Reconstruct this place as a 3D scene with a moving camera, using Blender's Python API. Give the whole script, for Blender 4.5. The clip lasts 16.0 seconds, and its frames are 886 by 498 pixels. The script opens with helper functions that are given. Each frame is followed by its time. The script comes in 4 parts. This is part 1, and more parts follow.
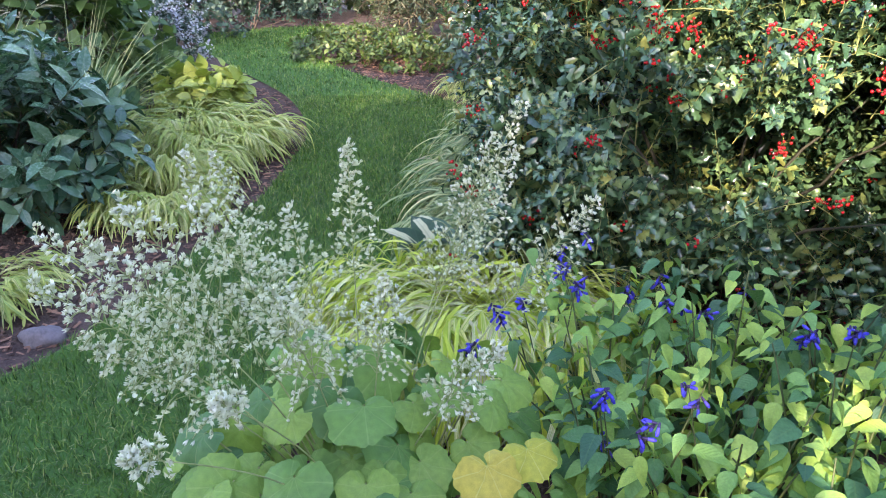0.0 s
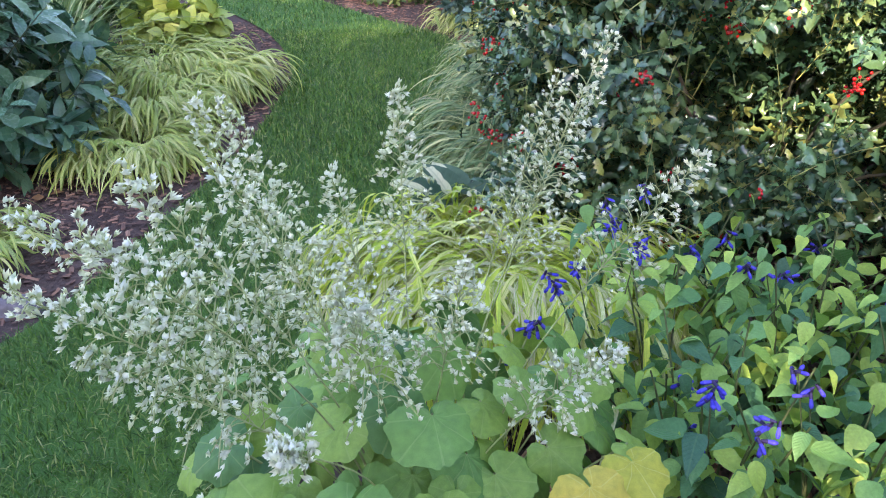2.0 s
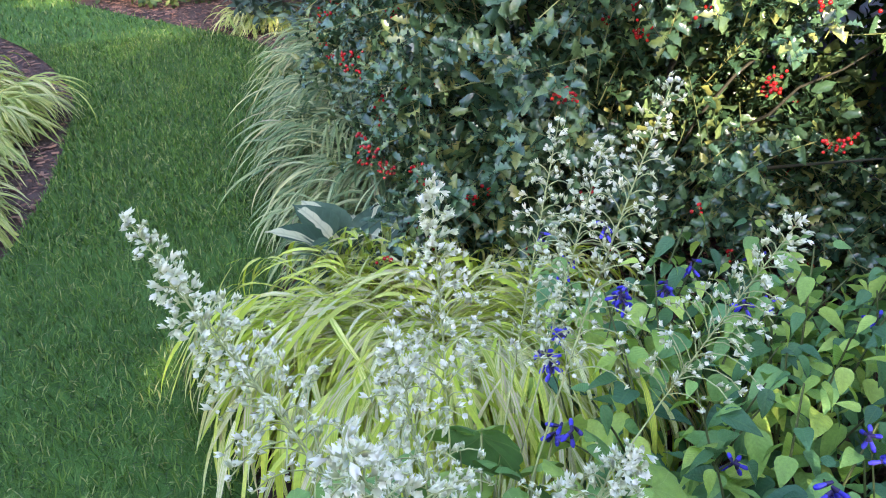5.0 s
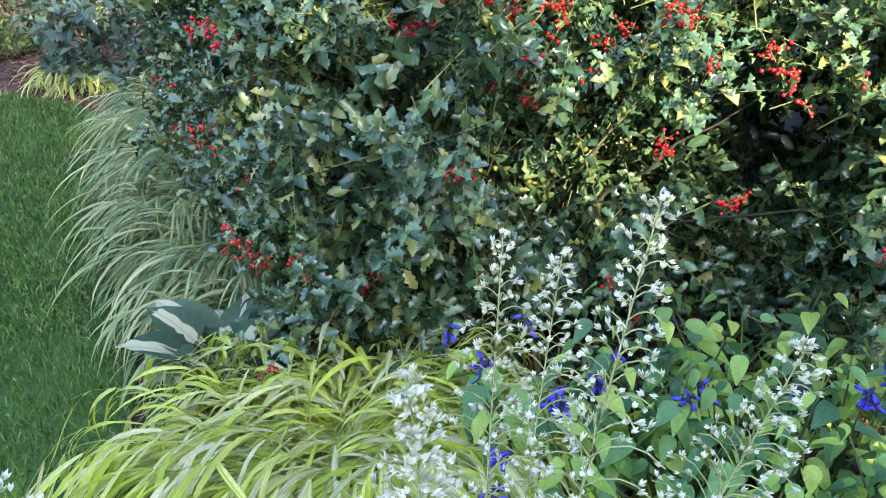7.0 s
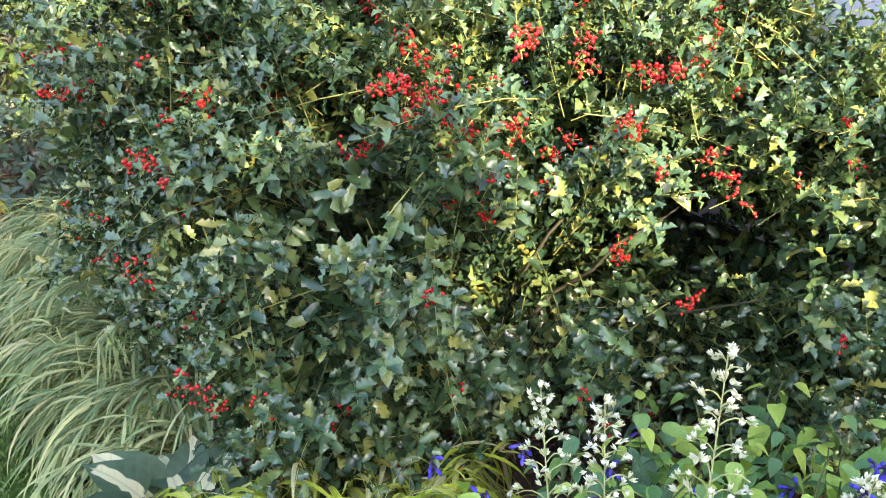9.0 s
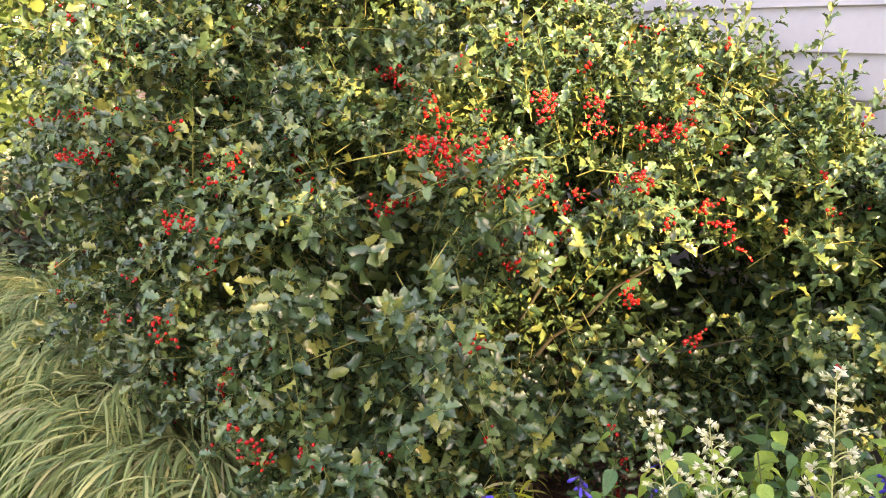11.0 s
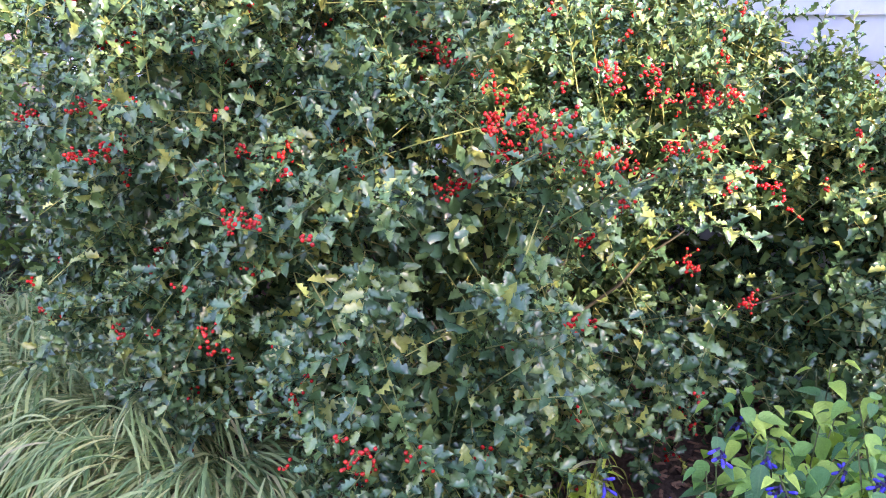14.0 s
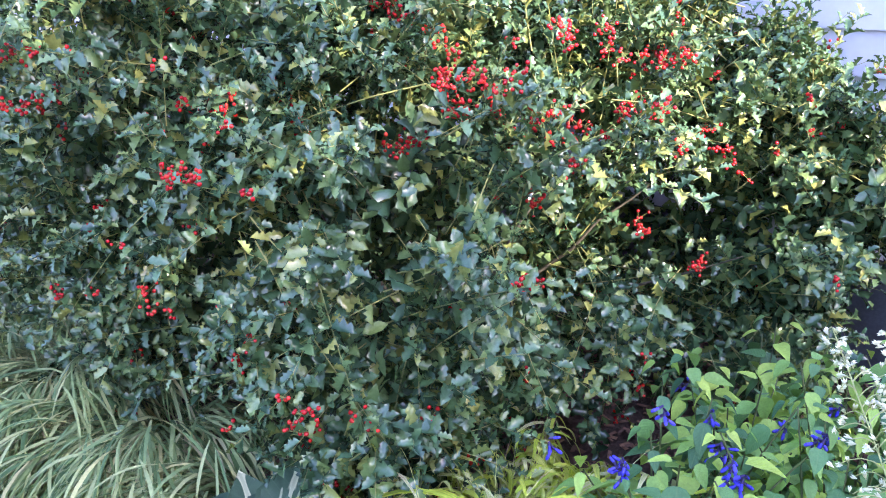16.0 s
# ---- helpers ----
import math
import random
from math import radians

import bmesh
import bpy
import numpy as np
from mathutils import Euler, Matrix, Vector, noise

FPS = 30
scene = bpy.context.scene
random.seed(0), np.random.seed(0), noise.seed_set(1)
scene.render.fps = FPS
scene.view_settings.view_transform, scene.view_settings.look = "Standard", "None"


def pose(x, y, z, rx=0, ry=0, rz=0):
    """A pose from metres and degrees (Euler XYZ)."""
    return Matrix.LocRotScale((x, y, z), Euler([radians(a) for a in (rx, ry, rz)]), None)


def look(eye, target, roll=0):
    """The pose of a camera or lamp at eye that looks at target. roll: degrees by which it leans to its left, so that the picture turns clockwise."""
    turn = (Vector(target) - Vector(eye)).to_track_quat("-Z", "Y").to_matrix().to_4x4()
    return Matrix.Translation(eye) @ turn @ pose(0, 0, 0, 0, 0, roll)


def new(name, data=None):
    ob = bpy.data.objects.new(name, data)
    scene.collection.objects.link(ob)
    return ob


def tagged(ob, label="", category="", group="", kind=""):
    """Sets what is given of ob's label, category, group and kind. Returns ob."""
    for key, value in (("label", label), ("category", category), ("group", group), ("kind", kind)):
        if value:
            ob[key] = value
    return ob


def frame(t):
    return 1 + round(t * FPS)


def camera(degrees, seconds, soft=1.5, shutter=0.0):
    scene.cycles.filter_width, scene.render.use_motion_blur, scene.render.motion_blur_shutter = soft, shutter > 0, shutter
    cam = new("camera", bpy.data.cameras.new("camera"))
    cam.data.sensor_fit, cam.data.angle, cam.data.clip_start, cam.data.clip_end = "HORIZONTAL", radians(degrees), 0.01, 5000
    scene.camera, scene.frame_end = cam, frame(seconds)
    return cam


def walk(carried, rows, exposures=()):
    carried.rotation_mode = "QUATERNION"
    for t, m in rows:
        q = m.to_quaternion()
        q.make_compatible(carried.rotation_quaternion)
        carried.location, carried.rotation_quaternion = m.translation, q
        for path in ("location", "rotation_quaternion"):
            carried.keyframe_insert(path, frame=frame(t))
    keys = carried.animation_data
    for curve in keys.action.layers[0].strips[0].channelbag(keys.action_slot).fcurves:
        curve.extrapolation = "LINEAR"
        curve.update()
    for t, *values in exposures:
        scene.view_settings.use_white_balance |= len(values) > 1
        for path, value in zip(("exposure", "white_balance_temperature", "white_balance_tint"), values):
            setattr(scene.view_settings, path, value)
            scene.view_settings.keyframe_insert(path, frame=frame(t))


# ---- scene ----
cam = camera(61.1, 16.0, soft=1.0)
METRES, EYE, TILT, LEAN, TURN = 2.6, 1.5, -23.5, 0.0, 0.0
ROWS = [
    (0.0, 0.0, 0.0, 0.0, -0.0, 0.0, 0.0),
    (0.5, -0.0114, 0.0222, 0.0044, -0.26, -1.09, 0.05),
    (1.0, -0.0331, 0.06, 0.0125, -0.62, -2.36, 0.22),
    (1.5, -0.0566, 0.0961, 0.0194, -1.19, -3.66, 0.47),
    (2.0, -0.0655, 0.1139, 0.0202, -2.03, -4.73, 0.83),
    (2.5, -0.0746, 0.1234, 0.0263, -3.41, -5.39, 1.49),
    (3.0, -0.0893, 0.1404, 0.0341, -5.58, -5.63, 2.52),
    (3.5, -0.1222, 0.1732, 0.0561, -8.63, -5.82, 3.75),
    (6.0, -0.1833, 0.3414, 0.1218, -25.2, -7.72, 9.4),
    (6.5, -0.1781, 0.3686, 0.1359, -28.25, -7.27, 10.24),
    (7.0, -0.1791, 0.3849, 0.1505, -31.15, -6.37, 10.98),
    (7.5, -0.1842, 0.3973, 0.1621, -33.56, -5.27, 11.78),
    (8.0, -0.19, 0.4039, 0.1723, -35.52, -4.11, 12.68),
    (8.5, -0.2011, 0.4161, 0.1838, -37.42, -2.89, 13.73),
    (9.0, -0.216, 0.4372, 0.2017, -39.59, -1.9, 14.75),
    (9.5, -0.2298, 0.4578, 0.2159, -41.54, -0.89, 15.52),
    (12.0, -0.3867, 0.4812, 0.2356, -47.57, 0.42, 16.78),
    (12.5, -0.4013, 0.4977, 0.2432, -48.79, -0.33, 17.27),
    (13.0, -0.41, 0.5484, 0.2621, -50.39, -1.37, 17.97),
    (13.5, -0.418, 0.6047, 0.2831, -52.25, -2.39, 19.15),
    (14.0, -0.4186, 0.646, 0.2981, -55.36, -4.2, 20.18),
    (14.5, -0.4173, 0.6682, 0.3059, -57.26, -5.63, 20.0),
    (15.0, -0.414, 0.6757, 0.3055, -58.28, -6.4, 19.95),
    (15.5, -0.41, 0.668, 0.2962, -58.8, -7.01, 19.88),
    (16.0, -0.4037, 0.6444, 0.2803, -58.25, -7.37, 19.47),
]

EXPOSURES = [
    (0.0, 3.08, 6600, 27), (3.5, 3.08, 6600, 26), (7.0, 3.14, 6450, 23), (8.0, 3.2, 6500, 21), (9.5, 3.35, 8700, 26), (11.8, 3.3, 11700, 33), (13.0, 3.36, 10900, 33), (14.0, 3.52, 6950, 38), (14.6, 3.57, 6350, 39), (16.0, 3.57, 6250, 38),
]
walk(cam, [(t, pose(0, 0, EYE, TILT, LEAN, TURN) @ pose(METRES * x, METRES * y, METRES * z, 90 + pitch, roll, yaw)) for t, x, y, z, yaw, pitch, roll in ROWS], EXPOSURES)

# ---- sky and sun ----
SUN_AZ, SUN_EL = 197.0, 24.0  # degrees clockwise from +y, and above the horizon
world = bpy.data.worlds.new("sky")
scene.world = world
world.use_nodes = True
wn = world.node_tree
bg = wn.nodes["Background"]
sky = wn.nodes.new("ShaderNodeTexSky")
sky.sky_type = "NISHITA"
sky.sun_disc = False
sky.sun_elevation, sky.sun_rotation = radians(SUN_EL), radians(SUN_AZ)
wn.links.new(sky.outputs[0], bg.inputs[0])
bg.inputs[1].default_value = 0.15
SUN_DIR = Vector((math.sin(radians(SUN_AZ)) * math.cos(radians(SUN_EL)), math.cos(radians(SUN_AZ)) * math.cos(radians(SUN_EL)), math.sin(radians(SUN_EL))))
sun = new("sun", bpy.data.lights.new("sun", "SUN"))
sun.data.energy, sun.data.angle, sun.data.color = 2.0, radians(0.6), (1.0, 0.86, 0.66)
sun.matrix_world = look(SUN_DIR * 30, (0, 0, 0))

# ---- materials ----


def mat(name):
    m = bpy.data.materials.new(name)
    m.use_nodes = True
    m.node_tree.nodes.clear()
    return m, m.node_tree.nodes, m.node_tree.links


def node(nodes, kind, **inputs):
    n = nodes.new("ShaderNode" + kind)
    for k, v in inputs.items():
        n.inputs[k.replace("_", " ")].default_value = v
    return n


def ramp(nodes, links, fac, stops, constant=False):
    r = nodes.new("ShaderNodeValToRGB")
    el = r.color_ramp.elements
    while len(el) < len(stops):
        el.new(0.5)
    for e, (p, c) in zip(el, stops):
        e.position, e.color = p, (*c, 1)
    if constant:
        r.color_ramp.interpolation = "CONSTANT"
    links.new(fac, r.inputs[0])
    return r.outputs[0]


def math_node(nodes, links, op, a, b=None):
    n = nodes.new("ShaderNodeMath")
    n.operation = op
    for i, v in enumerate((a, b)):
        if v is None:
            continue
        if isinstance(v, (int, float)):
            n.inputs[i].default_value = v
        else:
            links.new(v, n.inputs[i])
    return n.outputs[0]


def mix_col(nodes, links, fac, a, b, mode="MIX"):
    n = nodes.new("ShaderNodeMix")
    n.data_type, n.blend_type = "RGBA", mode
    for sock, v in ((n.inputs[0], fac), (n.inputs[6], a), (n.inputs[7], b)):
        if isinstance(v, (int, float)):
            sock.default_value = v
        elif isinstance(v, tuple):
            sock.default_value = (*v, 1)
        else:
            links.new(v, sock)
    return n.outputs[2]


def leaf_mat(name, stops, rough=0.4, translucent=0.3, veins=0.0, vein_col=(0.3, 0.4, 0.15), spec=0.5, stripes=None, blotch=None, side_veins=9.0, relief=0.35, mottle=9.0, wear=1.0):
    """A leaf: colour by leaf, fine mottling, veins along the leaf, gloss and some light through it."""
    m, N, L = mat(name)
    geo, info = N.new("ShaderNodeNewGeometry"), N.new("ShaderNodeObjectInfo")
    fac = math_node(N, L, "FRACT", math_node(N, L, "ADD", geo.outputs["Random Per Island"], info.outputs["Random"]))
    col = ramp(N, L, fac, stops)
    tc = N.new("ShaderNodeTexCoord")
    big = node(N, "TexNoise", Scale=mottle, Detail=3.0)
    fine = node(N, "TexNoise", Scale=140.0, Detail=4.0)
    L.new(tc.outputs["Object"], big.inputs["Vector"])
    L.new(tc.outputs["Object"], fine.inputs["Vector"])
    col = mix_col(N, L, 0.55 * wear, col, ramp(N, L, big.outputs[0], [(0.3, (0.55, 0.6, 0.55)), (0.7, (1.0, 1.0, 1.0))]), "MULTIPLY")
    col = mix_col(N, L, 0.4 * wear, col, ramp(N, L, fine.outputs[0], [(0.35, (0.6, 0.65, 0.55)), (0.65, (1.0, 1.0, 1.0))]), "MULTIPLY")
    uv = N.new("ShaderNodeUVMap")
    sep = N.new("ShaderNodeSeparateXYZ")
    L.new(uv.outputs[0], sep.inputs[0])
    u = math_node(N, L, "ABSOLUTE", math_node(N, L, "SUBTRACT", sep.outputs[0], 0.5))
    if stripes:
        w = node(N, "TexNoise", Scale=5.0, Detail=1.0)
        comb = N.new("ShaderNodeCombineXYZ")
        L.new(math_node(N, L, "MULTIPLY", sep.outputs[0], 1.6), comb.inputs[0])
        L.new(math_node(N, L, "MULTIPLY", fac, 40.0), comb.inputs[1])
        L.new(comb.outputs[0], w.inputs["Vector"])
        s = ramp(N, L, w.outputs[0], [(0.52, (0, 0, 0)), (0.6, (1, 1, 1))])
        col = mix_col(N, L, s, col, stripes)
    if blotch:
        w = node(N, "TexNoise", Scale=3.0, Detail=2.0)
        comb = N.new("ShaderNodeCombineXYZ")
        L.new(math_node(N, L, "MULTIPLY", u, 1.6), comb.inputs[0])
        L.new(math_node(N, L, "ADD", math_node(N, L, "MULTIPLY", fac, 30.0), math_node(N, L, "MULTIPLY", sep.outputs[1], 0.5)), comb.inputs[1])
        L.new(comb.outputs[0], w.inputs["Vector"])
        s = math_node(N, L, "SUBTRACT", math_node(N, L, "MULTIPLY", w.outputs[0], 0.62), u)
        col = mix_col(N, L, ramp(N, L, s, [(0.22, (0, 0, 0)), (0.245, (1, 1, 1))]), col, blotch)
    height = fine.outputs[0]
    if veins:
        mid = math_node(N, L, "LESS_THAN", u, 0.022)
        slope = math_node(N, L, "SUBTRACT", math_node(N, L, "MULTIPLY", sep.outputs[1], side_veins), math_node(N, L, "MULTIPLY", u, side_veins * 0.9))
        near = math_node(N, L, "ABSOLUTE", math_node(N, L, "SUBTRACT", math_node(N, L, "FRACT", slope), 0.5))
        side = math_node(N, L, "LESS_THAN", near, 0.055)
        vein = math_node(N, L, "MAXIMUM", mid, math_node(N, L, "MULTIPLY", side, 0.6))
        col = mix_col(N, L, math_node(N, L, "MULTIPLY", vein, veins), col, vein_col)
        height = math_node(N, L, "SUBTRACT", math_node(N, L, "MULTIPLY", fine.outputs[0], 0.4), math_node(N, L, "MULTIPLY", near, -1.2))
    bump = node(N, "Bump", Strength=relief, Distance=0.003)
    L.new(height, bump.inputs["Height"])
    p = N.new("ShaderNodeBsdfPrincipled")
    p.inputs["Specular IOR Level"].default_value = spec
    L.new(col, p.inputs["Base Color"])
    L.new(bump.outputs[0], p.inputs["Normal"])
    rr = ramp(N, L, big.outputs[0], [(0.3, (rough * 0.75,) * 3), (0.7, (min(1, rough * 1.3),) * 3)])
    L.new(rr, p.inputs["Roughness"])
    t = N.new("ShaderNodeBsdfTranslucent")
    L.new(mix_col(N, L, 1.0, col, (1.0, 1.0, 0.45), "MULTIPLY"), t.inputs[0])
    mx = N.new("ShaderNodeMixShader")
    mx.inputs[0].default_value = translucent
    L.new(p.outputs[0], mx.inputs[1])
    L.new(t.outputs[0], mx.inputs[2])
    out = N.new("ShaderNodeOutputMaterial")
    L.new(mx.outputs[0], out.inputs[0])
    return m


def solid_mat(name, stops, rough=0.8, scale=8.0, bump_scale=90.0, bump=0.4, dist=0.004, spec=0.4, by_piece=0.0):
    """A solid surface: two scales of colour and relief."""
    m, N, L = mat(name)
    tc = N.new("ShaderNodeTexCoord")
    a = node(N, "TexNoise", Scale=scale, Detail=6.0, Roughness=0.65)
    b = node(N, "TexNoise", Scale=bump_scale, Detail=5.0)
    L.new(tc.outputs["Object"], a.inputs["Vector"])
    L.new(tc.outputs["Object"], b.inputs["Vector"])
    fac = math_node(N, L, "ADD", math_node(N, L, "MULTIPLY", a.outputs[0], 0.6), math_node(N, L, "MULTIPLY", b.outputs[0], 0.4))
    if by_piece:
        geo, info = N.new("ShaderNodeNewGeometry"), N.new("ShaderNodeObjectInfo")
        piece = math_node(N, L, "FRACT", math_node(N, L, "ADD", geo.outputs["Random Per Island"], info.outputs["Random"]))
        fac = math_node(N, L, "ADD", math_node(N, L, "MULTIPLY", fac, 1 - by_piece), math_node(N, L, "MULTIPLY", piece, by_piece))
    col = ramp(N, L, fac, stops)
    bp = node(N, "Bump", Strength=bump, Distance=dist)
    L.new(b.outputs[0], bp.inputs["Height"])
    p = N.new("ShaderNodeBsdfPrincipled")
    p.inputs["Roughness"].default_value = rough
    p.inputs["Specular IOR Level"].default_value = spec
    L.new(col, p.inputs["Base Color"])
    L.new(bp.outputs[0], p.inputs["Normal"])
    out = N.new("ShaderNodeOutputMaterial")
    L.new(p.outputs[0], out.inputs[0])
    return m


HOLLY = leaf_mat("holly_leaf", [(0.0, (0.034, 0.088, 0.05)), (0.5, (0.08, 0.172, 0.08)), (0.85, (0.155, 0.25, 0.092)), (1.0, (0.29, 0.32, 0.09))], rough=0.18, translucent=0.07, spec=0.75, relief=0.1)
HOLLY_TWIG = solid_mat("holly_twig", [(0.3, (0.13, 0.17, 0.05)), (0.7, (0.26, 0.27, 0.08))], rough=0.6, by_piece=0.5)
BERRY = solid_mat("berry_skin", [(0.2, (0.3, 0.008, 0.012)), (0.6, (0.46, 0.014, 0.014)), (0.9, (0.58, 0.045, 0.018))], rough=0.25, bump=0.05, spec=0.5, by_piece=0.5)
HOLLY_BARK = solid_mat("holly_bark", [(0.3, (0.025, 0.028, 0.018)), (0.7, (0.07, 0.07, 0.045))], rough=0.85, scale=14, bump=0.7)
BARK = solid_mat("bark", [(0.3, (0.05, 0.035, 0.025)), (0.7, (0.16, 0.115, 0.08))], rough=0.9, scale=14, bump=0.9)
SALVIA = leaf_mat("salvia_leaf", [(0.0, (0.055, 0.17, 0.095)), (0.35, (0.14, 0.34, 0.13)), (0.65, (0.32, 0.56, 0.13)), (1.0, (0.54, 0.72, 0.15))], rough=0.36, translucent=0.3, veins=0.14, vein_col=(0.22, 0.34, 0.12), spec=0.35)
SALVIA_STEM = solid_mat("salvia_stem", [(0.3, (0.05, 0.075, 0.025)), (0.7, (0.12, 0.15, 0.05))], rough=0.6)
PETAL_BLUE = leaf_mat("blue_petal", [(0.0, (0.05, 0.04, 0.6)), (0.5, (0.08, 0.07, 0.85)), (1.0, (0.16, 0.13, 0.95))], rough=0.5, translucent=0.25)
CALYX = solid_mat("dark_calyx", [(0.3, (0.015, 0.01, 0.05)), (0.7, (0.05, 0.03, 0.14))], rough=0.6)
CORAL = leaf_mat("coral_bells_leaf", [(0.0, (0.1, 0.24, 0.08)), (0.35, (0.17, 0.36, 0.09)), (1.0, (0.36, 0.54, 0.11))], rough=0.5, translucent=0.25, veins=0.2, vein_col=(0.42, 0.54, 0.2), spec=0.4, side_veins=0.0)
CORAL_YELLOW = leaf_mat("coral_bells_old_leaf", [(0.0, (0.5, 0.52, 0.07)), (1.0, (0.66, 0.54, 0.1))], rough=0.55, translucent=0.25, veins=0.4, vein_col=(0.6, 0.6, 0.2), spec=0.3, side_veins=0.0)
CORAL_STEM = solid_mat("coral_bells_stem", [(0.3, (0.28, 0.34, 0.12)), (0.7, (0.45, 0.48, 0.22))], rough=0.6)
PETAL_WHITE = leaf_mat("white_petal", [(0.0, (0.68, 0.72, 0.5)), (0.35, (0.9, 0.91, 0.78)), (1.0, (0.95, 0.95, 0.88))], rough=0.6, translucent=0.3, spec=0.2, wear=0.3)
HAKONE = leaf_mat("golden_blade", [(0.0, (0.46, 0.62, 0.06)), (0.3, (0.78, 0.84, 0.12)), (0.6, (0.86, 0.85, 0.36)), (0.85, (0.92, 0.88, 0.6)), (1.0, (0.72, 0.58, 0.4))], rough=0.42, translucent=0.35, spec=0.3, stripes=(0.36, 0.5, 0.07))
HAKONE_PALE = leaf_mat("pale_gold_blade", [(0.0, (0.4, 0.5, 0.11)), (0.5, (0.66, 0.68, 0.2)), (1.0, (0.78, 0.74, 0.36))], rough=0.5, translucent=0.3, spec=0.3, stripes=(0.2, 0.32, 0.08))
FOUNTAIN = leaf_mat("grey_green_blade", [(0.0, (0.1, 0.2, 0.08)), (0.4, (0.25, 0.36, 0.15)), (0.75, (0.47, 0.54, 0.26)), (0.92, (0.64, 0.63, 0.3)), (1.0, (0.5, 0.44, 0.28))], rough=0.5, translucent=0.25, spec=0.3)
HOSTA = leaf_mat("hosta_leaf", [(0.0, (0.05, 0.11, 0.07)), (1.0, (0.1, 0.18, 0.1))], rough=0.5, translucent=0.2, veins=0.25, vein_col=(0.12, 0.2, 0.12), blotch=(0.6, 0.61, 0.38), spec=0.35, side_veins=5.0)
PEONY = leaf_mat("peony_leaf", [(0.0, (0.05, 0.13, 0.08)), (0.6, (0.1, 0.22, 0.13)), (1.0, (0.2, 0.33, 0.19))], rough=0.26, translucent=0.18, veins=0.3, vein_col=(0.14, 0.22, 0.12), spec=0.5, side_veins=6.0)
LAWN_BLADE = leaf_mat("lawn_blade", [(0.0, (0.03, 0.085, 0.015)), (0.4, (0.08, 0.19, 0.03)), (0.85, (0.19, 0.33, 0.06)), (1.0, (0.42, 0.44, 0.18))], rough=0.35, translucent=0.3, spec=0.3, mottle=2.6)
LAWN = solid_mat("lawn_turf", [(0.3, (0.04, 0.11, 0.02)), (0.5, (0.07, 0.18, 0.03)), (0.7, (0.12, 0.26, 0.045))], rough=0.9, scale=1.6, bump_scale=220, bump=0.8, dist=0.02)
SOIL = solid_mat("mulch_soil", [(0.3, (0.035, 0.022, 0.018)), (0.55, (0.09, 0.055, 0.045)), (0.75, (0.17, 0.11, 0.09))], rough=0.95, scale=3.0, bump_scale=70, bump=1.0, dist=0.02)
CHIP = solid_mat("mulch_chip", [(0.15, (0.05, 0.028, 0.022)), (0.5, (0.14, 0.08, 0.06)), (0.85, (0.32, 0.17, 0.11)), (1.0, (0.42, 0.3, 0.22))], rough=0.9, by_piece=0.75)
STONE = solid_mat("field_stone", [(0.3, (0.1, 0.085, 0.09)), (0.7, (0.22, 0.19, 0.2))], rough=0.85, scale=18, bump=0.6)
# white siding, its colour darkened and blued to stand in for skylit shade
SIDING = solid_mat("sky_tinted_siding_paint", [(0.25, (0.48, 0.5, 0.6)), (0.7, (0.55, 0.57, 0.66))], rough=0.55, scale=1.2, bump_scale=40, bump=0.06)
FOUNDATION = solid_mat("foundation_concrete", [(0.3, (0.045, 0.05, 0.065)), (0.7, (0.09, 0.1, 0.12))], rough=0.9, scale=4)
SHRUB_LIGHT = leaf_mat("light_shrub_leaf", [(0.0, (0.07, 0.15, 0.05)), (0.6, (0.13, 0.23, 0.07)), (1.0, (0.24, 0.34, 0.1))], rough=0.5, translucent=0.3)
SHRUB_BLUE = leaf_mat("blue_green_leaf", [(0.0, (0.035, 0.08, 0.06)), (0.6, (0.07, 0.14, 0.1)), (1.0, (0.12, 0.2, 0.13))], rough=0.5, translucent=0.2)
SHRUB_DARK = leaf_mat("dark_tree_leaf", [(0.0, (0.03, 0.06, 0.025)), (0.7, (0.055, 0.1, 0.035)), (1.0, (0.09, 0.14, 0.05))], rough=0.6, translucent=0.2)
COVER = leaf_mat("ground_cover_leaf", [(0.0, (0.04, 0.09, 0.022)), (0.6, (0.09, 0.15, 0.035)), (1.0, (0.17, 0.22, 0.055))], rough=0.45, translucent=0.3)
LIME = leaf_mat("lime_leaf", [(0.0, (0.3, 0.42, 0.08)), (1.0, (0.55, 0.6, 0.14))], rough=0.4, translucent=0.3, veins=0.3)
NEEDLE = leaf_mat("conifer_needle", [(0.0, (0.02, 0.045, 0.02)), (0.6, (0.05, 0.075, 0.035)), (1.0, (0.13, 0.1, 0.05))], rough=0.6, translucent=0.1)
PLUME = leaf_mat("grass_plume", [(0.0, (0.55, 0.47, 0.36)), (1.0, (0.7, 0.62, 0.48))], rough=0.7, translucent=0.3)
ASTER = leaf_mat("aster_petal", [(0.0, (0.55, 0.55, 0.72)), (1.0, (0.75, 0.75, 0.82))], rough=0.6, translucent=0.3)

# ---- mesh tools ----
RNG = np.random.default_rng(7)


